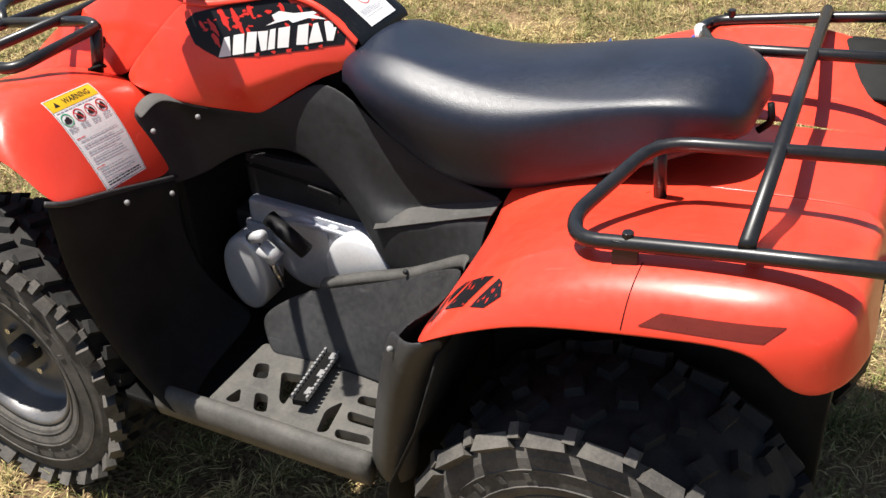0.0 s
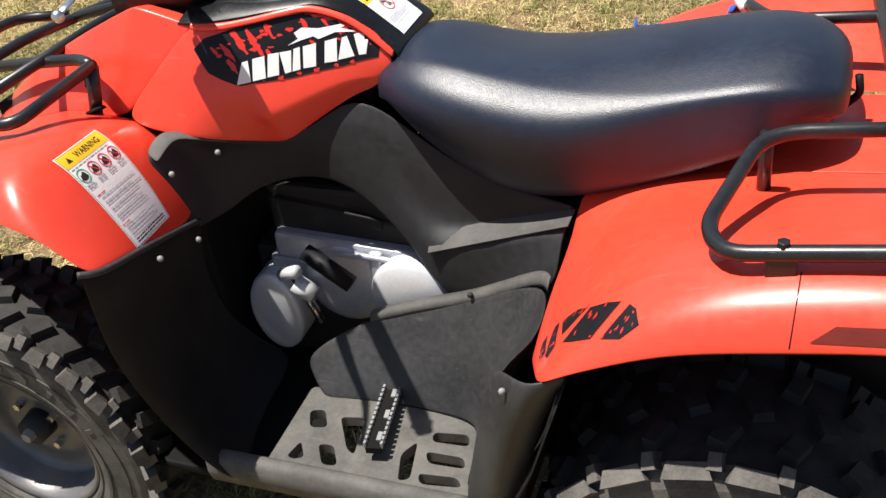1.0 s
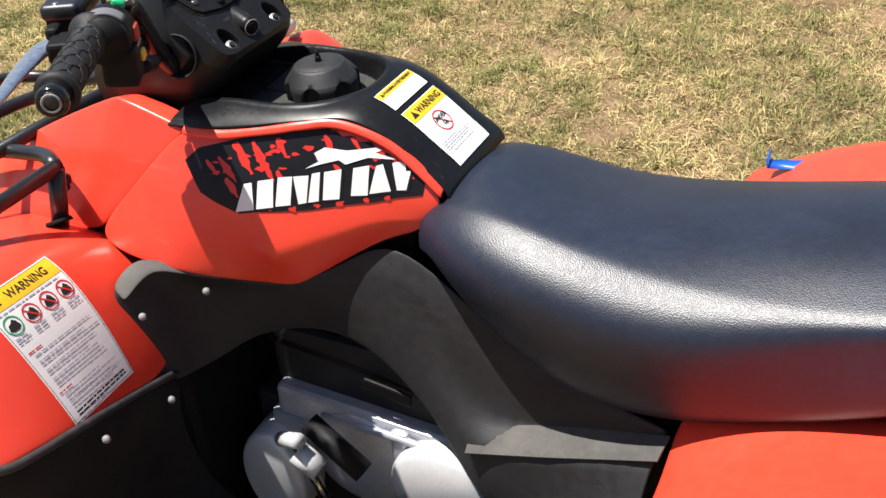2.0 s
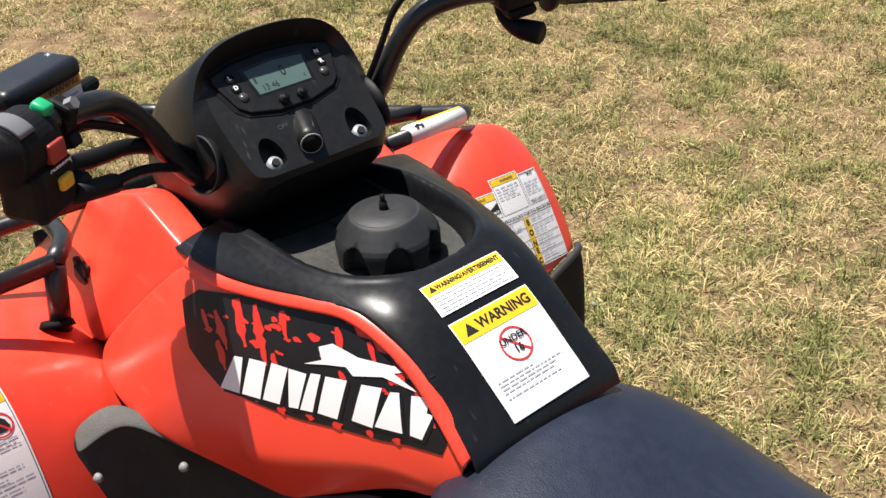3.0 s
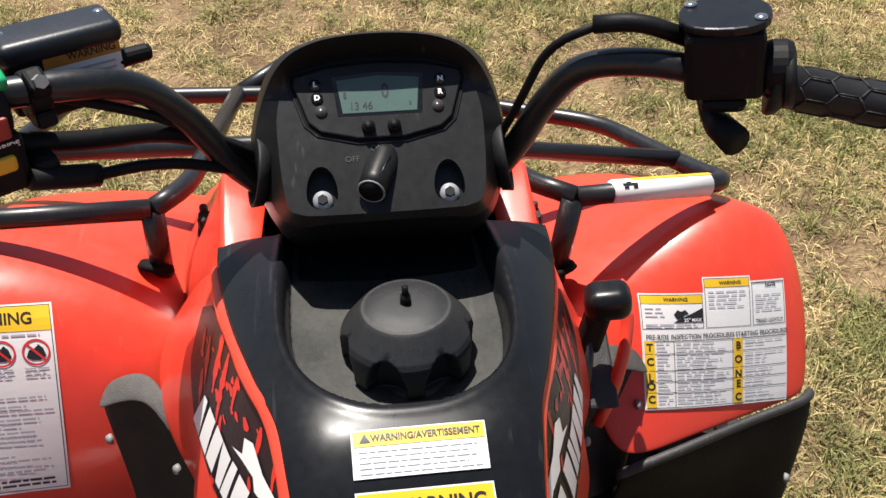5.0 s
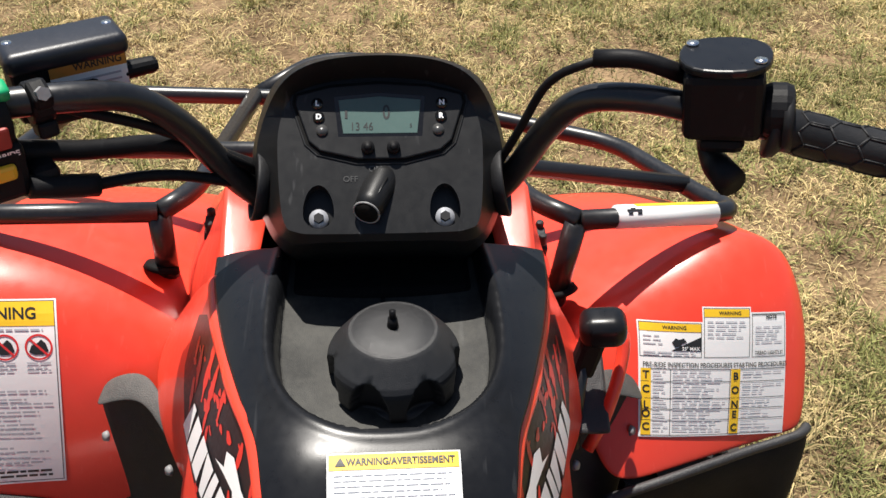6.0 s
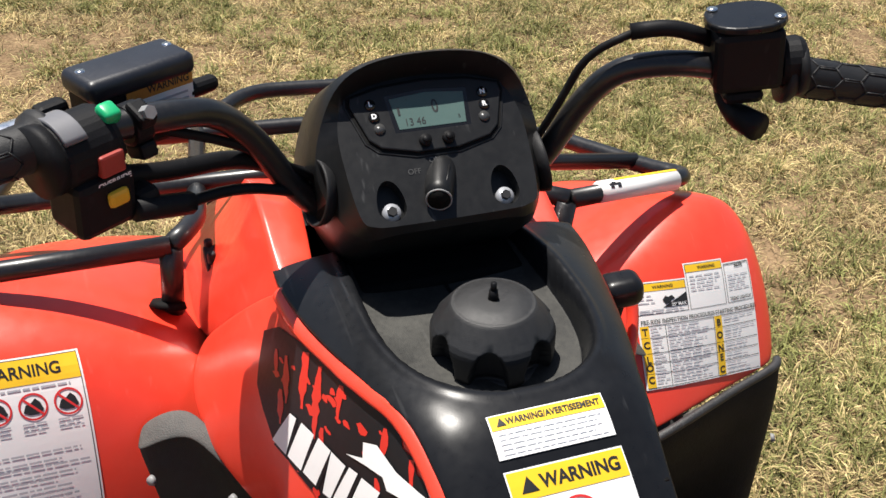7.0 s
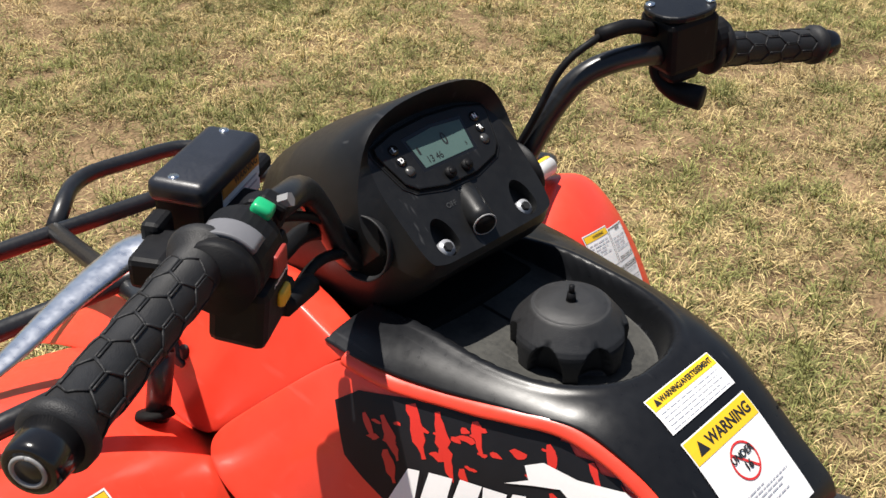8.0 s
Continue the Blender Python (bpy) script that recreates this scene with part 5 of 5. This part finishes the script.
# warning label on the near front fender
f = Film((-.103, -.432, .978), (-.129, -.311, .956), (-.018, -.434, .817), fenders[0], fenders[0])
base = f.rect(0, 0, 1, 1, "warning_label", WHITE, .0012, label="white and yellow warning label on the fender")
f.rect(.02, .012, .98, .135, "label_band", YELLOW, .0016, base)
f.words("WARNING", .0150, .58, .073, INK, base, bold=.0003, squash=.95)
f.alert(.16, .072, .011, base)
f.lines(.05, .95, [.150], .010, "small_print", GREYINK, base, seed=3)
for k, (u, mt) in enumerate(((.14, GREEN), (.38, REDINK), (.62, REDINK), (.86, REDINK))):
    f.ring(u, .245, .0125, .0018, "sign_ring", mt, base, slash=k > 0)
    f.poly([(u - .07, .27), (u - .05, .235), (u - .01, .225), (u + .02, .205), (u + .05, .225), (u + .07, .265), (u + .03, .285), (u - .03, .285)], "sign_shape", INK, .0017, base)
    f.lines(u - .09, u + .09, [.325, .345, .365], .009, "small_print", GREYINK, base, seed=10 + k)
f.lines(.06, .30, [.44], .010, "small_print", REDINK, base, seed=20)
f.lines(.10, .95, [.475, .52, .545, .59, .615, .66, .685, .71], .011, "small_print", GREYINK, base, seed=21, ragged=.4)
f.lines(.06, .30, [.76], .010, "small_print", REDINK, base, seed=22)
f.lines(.10, .95, [.79, .815, .85, .875], .011, "small_print", GREYINK, base, seed=23, ragged=.4)
f.lines(.10, .97, [.925, .95], .013, "small_print", INK, base, seed=24, ragged=.1)
for q in ((.015, .008, .985, .012), (.015, .985, .985, .989), (.015, .012, .021, .985), (.979, .012, .985, .985)):
    f.rect(*q, "label_border", INK, .0015, base)

# inspection label on the far front fender
f = Film((-.106, .262, .927), (-.125, .420, .907), (-.053, .258, .830), fenders[1], fenders[1])
base = f.rect(0, .34, 1, 1.06, "inspection_label", WHITE, .0012, label="white inspection label with yellow columns on the fender")
for k, (u0, u1, v0) in enumerate(((0, .405, .0), (.405, .735, -.14), (.735, 1, -.09))):
    pnl = f.rect(u0, v0, u1, .34, "label_panel", WHITE, .0012, base)
    f.rect(u0 + .012, v0 + .02, u1 - .012, v0 + .022 + (.07 if k < 2 else .004), "label_band", YELLOW if k < 2 else INK, .0016, base)
    if k < 2:
        f.words("WARNING", .0050, (u0 + u1) / 2 + .02, v0 + .057, INK, base, bold=.0001)
    f.lines(u0 + .03, u1 - .03 if k else u0 + .16, [v0 + .13 + .035 * i for i in range(5 if k else 3)], .010, "small_print", GREYINK, base, seed=30 + k)
    for q in ((u0 + .008, v0 + .012, u1 - .008, v0 + .017), (u0 + .008, .318, u1 - .008, .323), (u0 + .008, v0 + .017, u0 + .012, .318), (u1 - .012, v0 + .017, u1 - .008, .318)):
        f.rect(*q, "label_border", INK, .0015, base)
f.poly([(.20, .265), (.395, .265), (.395, .135)], "slope_sign", INK, .0016, base)
f.words("25° MAX", .0048, .325, .245, WHITE, base, .0021, bold=.0001)
f.poly([(.205, .19), (.23, .15), (.25, .165), (.28, .15), (.30, .185), (.27, .20), (.26, .225), (.225, .235)], "sign_shape", INK, .0017, base)
f.lines(.03, .39, [.275, .295], .010, "small_print", GREYINK, base, seed=34)
f.words("NOTE", .0048, .885, -.045, INK, base, bold=.0002)
f.words("TREAD LIGHTLY!", .0052, .868, .285, INK, base, bold=.0001, squash=.85)
f.words("PRE-RIDE INSPECTION PROCEDURES", .0066, .315, .395, INK, base, bold=.0001, squash=.86)
f.words("STARTING PROCEDURES", .0066, .81, .395, INK, base, bold=.0001, squash=.86)
f.rect(.012, .43, .075, 1.04, "yellow_column", YELLOW, .0016, base)
f.rect(.60, .43, .665, 1.04, "yellow_column", YELLOW, .0016, base)
for k, ch in enumerate("TCLOC"):
    f.words(ch, .0105, .0435, (.49, .62, .765, .845, .965)[k], INK, base, bold=.0003)
for k, ch in enumerate("BONEC"):
    f.words(ch, .0105, .6325, (.50, .63, .765, .86, .985)[k], INK, base, bold=.0003)
for v in (.43, .545, .70, .80, .90, 1.04):
    f.rect(.012, v, .99, v + .006, "table_rule", INK, .0016, base)
for u in (.195, .592):
    f.rect(u, .43, u + .004, 1.04, "table_rule", INK, .0016, base)
f.lines(.085, .185, [.45 + .032 * i for i in range(18)], .010, "small_print", GREYINK, base, seed=41, ragged=.5)
f.lines(.21, .58, [.45 + .032 * i for i in range(18)], .010, "small_print", GREYINK, base, seed=42, ragged=.5)
f.lines(.68, .97, [.46, .49, .575, .61, .65, .73, .76, .83, .86, .93, .96, 1.0], .010, "small_print", GREYINK, base, seed=43, ragged=.6)

# two warning labels on the tank cover
f = Film((.189, -.041, 1.082), (.189, .046, 1.082), (.218, -.041, 1.069), cover, cover)
base = f.rect(0, 0, 1, 1, "warning_label", WHITE, .0012, label="white label with a yellow band on the tank cover")
f.rect(.012, .03, .988, .36, "label_band", YELLOW, .0016, base)
f.words("WARNING/AVERTISSEMENT", .0066, .55, .20, INK, base, bold=.0002, squash=.86)
f.alert(.10, .19, .0065, base)
f.lines(.05, .96, [.44, .55, .66, .77, .88], .040, "small_print", shader("faded_ink", (.60, .60, .63), .5), base, seed=51, ragged=.15)
f = Film((.224, -.041, 1.066), (.224, .047, 1.066), (.297, -.036, 1.005), cover, cover)
base = f.rect(0, 0, 1, 1, "warning_label", WHITE, .0012, label="worn white age warning label on the tank cover")
f.rect(.012, .012, .988, .215, "label_band", YELLOW, .0016, base)
f.words("WARNING", .0128, .60, .115, INK, base, bold=.0004, squash=.95)
f.alert(.165, .115, .0115, base)
f.ring(.5, .42, .0155, .0018, "sign_ring", REDINK, base, slash=True)
f.words("UNDER", .0085, .5, .365, INK, base, .0022, bold=.0002)
f.words("16", .0095, .5, .465, INK, base, .0022, bold=.0003)
f.lines(.08, .95, [.64, .675, .71, .745, .80], .013, "small_print", shader("worn_ink", (.42, .42, .46), .5), base, seed=52, ragged=.5)

# tank decals: a torn black patch with red streaks, block shapes and a leaping shape in white
O, UX, VX = Vector((.045, -.167, .97)), Vector((.9701, .2371, .0517)), Vector((-.0905, .1558, .9836))
def mm(u, v):
    return u / 300, (100 - v) / 130
def up(u, v):
    return mm(u * 1.045, v * .9 + 9)
for s, flank in ((0, flanks[0]), (1, flanks[1])):
    f = Film(O - UX * .0 + VX * .100, O + UX * .300 + VX * .100, O - VX * .030, flank, flank, swap=across if s else None)
    patch = f.poly([up(*p) for p in ((-60, 57), (-40, 74), (26, 88), (60, 93), (121, 96), (160, 92), (186, 80), (215, 58), (240, 38), (232, 6), (200, 3), (176, -2), (139, -5), (95, -11), (48, -13), (2, -14), (-22, 0), (-41, 14))],
                   "tank_decal", DECALBLACK, .0010, label="black decal with red streaks and white shapes")
    rnd = random.Random(8)
    def torn(u0, v0, ln, wd, slope):
        """A ragged streak that runs down from u0, v0, with torn edges."""
        du, dv = math.cos(slope), math.sin(slope)
        n = max(4, int(ln / 5))
        one, two = [], []
        for q in range(n + 1):
            k = q / n
            w = wd * (.25 + .75 * math.sin(math.pi * min(1, .12 + k * .95))) * rnd.uniform(.55, 1.25)
            c = (u0 + du * ln * k + rnd.uniform(-.8, .8), v0 + dv * ln * k)
            one.append((c[0] - dv * w * .5, c[1] + du * w * .5))
            two.append((c[0] + dv * w * .5, c[1] - du * w * .5))
        f.poly([up(*p) for p in one + two[::-1]], "red_streak", DECALRED, .0014, patch)
    for u0, v0, ln, wd in ((8, 80, 46, 9), (30, 82, 60, 8), (62, 86, 26, 6), (-14, 62, 40, 7), (-30, 58, 24, 5), (120, 88, 22, 6), (152, 84, 24, 5), (178, 76, 26, 6), (196, 66, 22, 5), (60, 44, 26, 5), (-6, 34, 30, 6), (210, 46, 22, 5), (130, 50, 14, 4),
                           (14, -2, 9, 6), (44, -4, 8, 7), (74, -5, 9, 6), (104, -1, 8, 6), (132, 1, 8, 7), (164, 4, 8, 6), (190, 6, 7, 6)):
        torn(u0, v0, ln, wd * 1.5, radians(rnd.uniform(-66, -54)))
    for k in range(34):      # splashes and flecks
        u0, v0 = rnd.uniform(-30, 205), rnd.uniform(40, 84)
        if v0 > 86 - max(0, u0 - 150) * .62 or v0 > 66 + max(0, u0) * .5:
            continue
        n, r0 = 9, rnd.uniform(1.2, 4.2)
        f.poly([up(u0 + 1.9 * r0 * rnd.uniform(.5, 1.2) * math.cos(2 * math.pi * q / n), v0 + r0 * rnd.uniform(.45, 1.2) * math.sin(2 * math.pi * q / n)) for q in range(n)], "red_fleck", DECALRED, .0014, patch)
    for pts in (((3, -13), (17, 26), (27, 28), (27, -10)), ((30, -9), (35, 30), (55, 33), (52, -6)), ((55, -5), (61, 35), (79, 36), (74, -3)), ((84, -2), (80, 36), (99, 37), (94, 0)), ((96, 0), (103, 39), (113, 41), (109, 2)),
                ((114, 3), (118, 41), (139, 44), (134, 4)), ((148, 8), (153, 45), (172, 48), (168, 8)), ((170, 10), (180, 47), (188, 49), (196, 13)), ((203, 14), (199, 50), (224, 54), (214, 14))):
        f.poly([up(a + 3, b - 3) for a, b in pts], "block_shadow", DECALBLACK, .0016, patch)
        f.poly([up(*p) for p in pts], "white_block", WHITE, .0021, patch)
    f.poly([up(*p) for p in ((95, 46), (112, 55), (107, 66), (120, 73), (146, 68), (178, 70), (206, 74), (180, 64), (204, 54), (171, 58), (144, 50), (136, 56), (117, 52))], "leaping_shape", WHITE, .0021, patch)

# rear fender decal and dark reflector patch
rear_fenders = [o for o in atv.children if o.name.startswith("rear_fender")]
O, UX, VX = Vector((.708, -.50, .824)), Vector((.9119, 0, .4104)), Vector((-.3286, .5989, .7303))
for s, fender in enumerate(rear_fenders[:1]):
    f = Film(O + VX * .1, O + UX * .3 + VX * .1, O - VX * .03, fender, fender, swap=across if s else None)
    patch = None
    for pts in (((-103, 3), (-95, 14), (-84, -10), (-92, -19), (-99, -14)), ((-80, 22), (-70, 27), (-62, -4), (-74, -18), (-82, -14)), ((-62, 28), (-30, 37), (-8, 36), (-52, 8)), ((-46, -2), (-2, 35), (30, 35), (52, 32), (8, -6), (-28, -4)), ((24, -9), (66, 26), (76, 18), (80, -2), (52, -14))):
        strip = f.poly([mm(*p) for p in pts], "fender_decal", DECALBLACK, .0012, patch, "" if patch else "torn black stripes decal")
        patch = patch or strip
        us, vs = [p[0] for p in pts], [p[1] for p in pts]
        rnd = random.Random(len(us) * 7 + int(us[0]))
        mid = (sum(us) / len(us), sum(vs) / len(vs))
        for k in range(9):      # scratched through to the red below
            e = pts[rnd.randrange(len(pts))]
            t = rnd.uniform(.2, .98)
            cx, cy = mid[0] + (e[0] - mid[0]) * t, mid[1] + (e[1] - mid[1]) * t
            a, ln, wd = rnd.uniform(.3, 1.3), rnd.uniform(4, 11), rnd.uniform(.5, 1.6)
            dx, dy = math.cos(a) * ln / 2, math.sin(a) * ln / 2
            f.poly([mm(cx - dx, cy - dy), mm(cx - wd * .4, cy + wd), mm(cx + dx, cy + dy), mm(cx + wd, cy - wd * .6)], "torn_spot", DECALRED, .0016, patch)
    O2, U2, V2 = Vector((1.03, -.545, .90)), Vector((.9988, 0, .0499)), Vector((-.0151, .3011, .9535))
    f = Film(O2 + V2 * .1, O2 + U2 * .3 + V2 * .1, O2 - V2 * .03, fender, fender, swap=across if s else None)
    f.poly([mm(*p) for p in ((-86, -28), (-84.4, -28), (-79, 64), (-80.6, 64))], "fender_seam", SHADE_BLACK, .0005)
    f.poly([mm(*p) for p in ((-64, -2), (-38, 19), (107, 28), (85, 6))], "reflector_patch", shader("dark_red_reflector", (.14, .018, .010), .3, vary=.2), .0012, label="dark red reflector strip")

# ---------------------------------------------------------------- grass
def patchy(p, scale, shift, lo, hi):
    return min(1, max(0, (noise.noise(p * scale + Vector((shift, 0, 3))) * .6 + noise.noise(p * scale * 3.1 + Vector((0, shift, 1))) * .4 - lo) / (hi - lo)))
def blades(name, tufts, each, seed, size, width, spread, lie, material, label, keep, wide=False):
    """Tufts of blades that fan out from scattered crowns."""
    rng = np.random.default_rng(seed)
    xy = np.concatenate([rng.uniform((-4.6, -1.5), (2.8, 5.4), (int(tufts * 2.2), 2)), rng.normal((-.9, 1.7), (2.2, 1.8), (tufts, 2))])
    if wide:
        xy = rng.uniform((-9, -9), (9, 9), (tufts * 3, 2))
        xy = xy[(xy[:, 0] < -4.4) | (xy[:, 0] > 2.7) | (xy[:, 1] < -1.4) | (xy[:, 1] > 5.2)]
    dense = np.array([keep(Vector((x, y, 0))) for x, y in xy])
    xy = rng.permutation(xy[rng.random(len(xy)) < dense])[:tufts]
    big = rng.gamma(3.0, .30, len(xy)) + .25
    count = np.maximum(4, rng.poisson(each * big)).astype(int)
    own = np.repeat(np.arange(len(xy)), count)
    n, big = len(own), big[own]
    away, r = rng.uniform(0, 2 * np.pi, n), np.abs(rng.normal(0, 1, n)) * spread * np.sqrt(big)
    root = xy[own] + np.stack([np.cos(away), np.sin(away)], 1) * r[:, None]
    lean_all = rng.uniform(0, 2 * np.pi, len(xy))[own]
    yaw = np.where(rng.random(n) < .3, lean_all, away) + rng.normal(0, .7, n)
    ln = rng.uniform(.45, 1.25, n) * size * (.6 + .4 * big)
    lean = np.clip(rng.normal(lie, .30, n) + r / spread * .12, .05, 1.5)
    d = np.stack([np.cos(yaw), np.sin(yaw)], 1)
    side = np.stack([-d[:, 1], d[:, 0]], 1) * (rng.uniform(.5, 1.4, n) * width)[:, None]
    base = np.concatenate([root, np.full((n, 1), -.014)], 1)
    s3 = np.concatenate([side, rng.normal(0, width * .5, (n, 1))], 1)
    def at(f, curl):
        a = np.clip(lean * (1 + curl * f), 0, 1.5)
        return base + np.concatenate([d * (ln * f * np.sin(a))[:, None], (ln * f * np.cos(a))[:, None]], 1)
    mid, tip = at(.55, .1), at(1.0, .5)
    co = np.stack([base - s3 * .8, base + s3 * .8, mid + s3, mid - s3, tip], 1).reshape(-1, 3)
    k = (np.arange(n) * 5)[:, None]
    faces = np.concatenate([k + np.array([0, 1, 2]), k + np.array([0, 2, 3]), k + np.array([3, 2, 4])], 0)
    me = bpy.data.meshes.new(name)
    me.from_pydata(co.tolist(), [], faces.tolist())
    me.update()
    return tagged(part(name, me, material, smooth=False), label, "grass", kind="stuff")
STRAW = shader("dry_grass_blade", (.455, .352, .168), .7, vary=.35, scale=1.6, island=.62, spec=.2)
GRASS = shader("green_grass_blade", (.210, .210, .072), .65, vary=.35, scale=1.6, island=.6, spec=.2)
def bare(p):
    return 1 - .6 * patchy(p, .9, 17, .10, .26)
blades("dry_grass", 16500, 22, 11, .044, .0011, .022, .82, STRAW, "short dry straw-coloured grass tufts over the ground", lambda p: bare(p) * (.45 + .55 * patchy(p, 1.3, 5, -.25, .22)))
blades("straw_litter", 8500, 15, 14, .042, .0009, .050, 1.42, STRAW, "dry straw litter lying on the soil", lambda p: .6 + .4 * patchy(p, 1.6, 9, -.2, .2))
blades("green_grass", 14500, 22, 12, .045, .0011, .022, .66, GRASS, "short green grass tufts among dry grass", lambda p: bare(p) * (.14 + .86 * patchy(p, 1.2, 31, -.20, .28) * (.4 + .6 * patchy(p, 6, 7, -.2, .2))))
blades("outer_grass", 5200, 14, 15, .085, .0024, .045, .80, STRAW, "sparse dry grass further out", lambda p: .4 + .6 * patchy(p, 1.0, 5, -.25, .22), wide=True)
blades("outer_green_grass", 4200, 14, 16, .085, .0024, .045, .70, GRASS, "sparse green grass further out", lambda p: .2 + .8 * patchy(p, 1.0, 31, -.2, .28), wide=True)
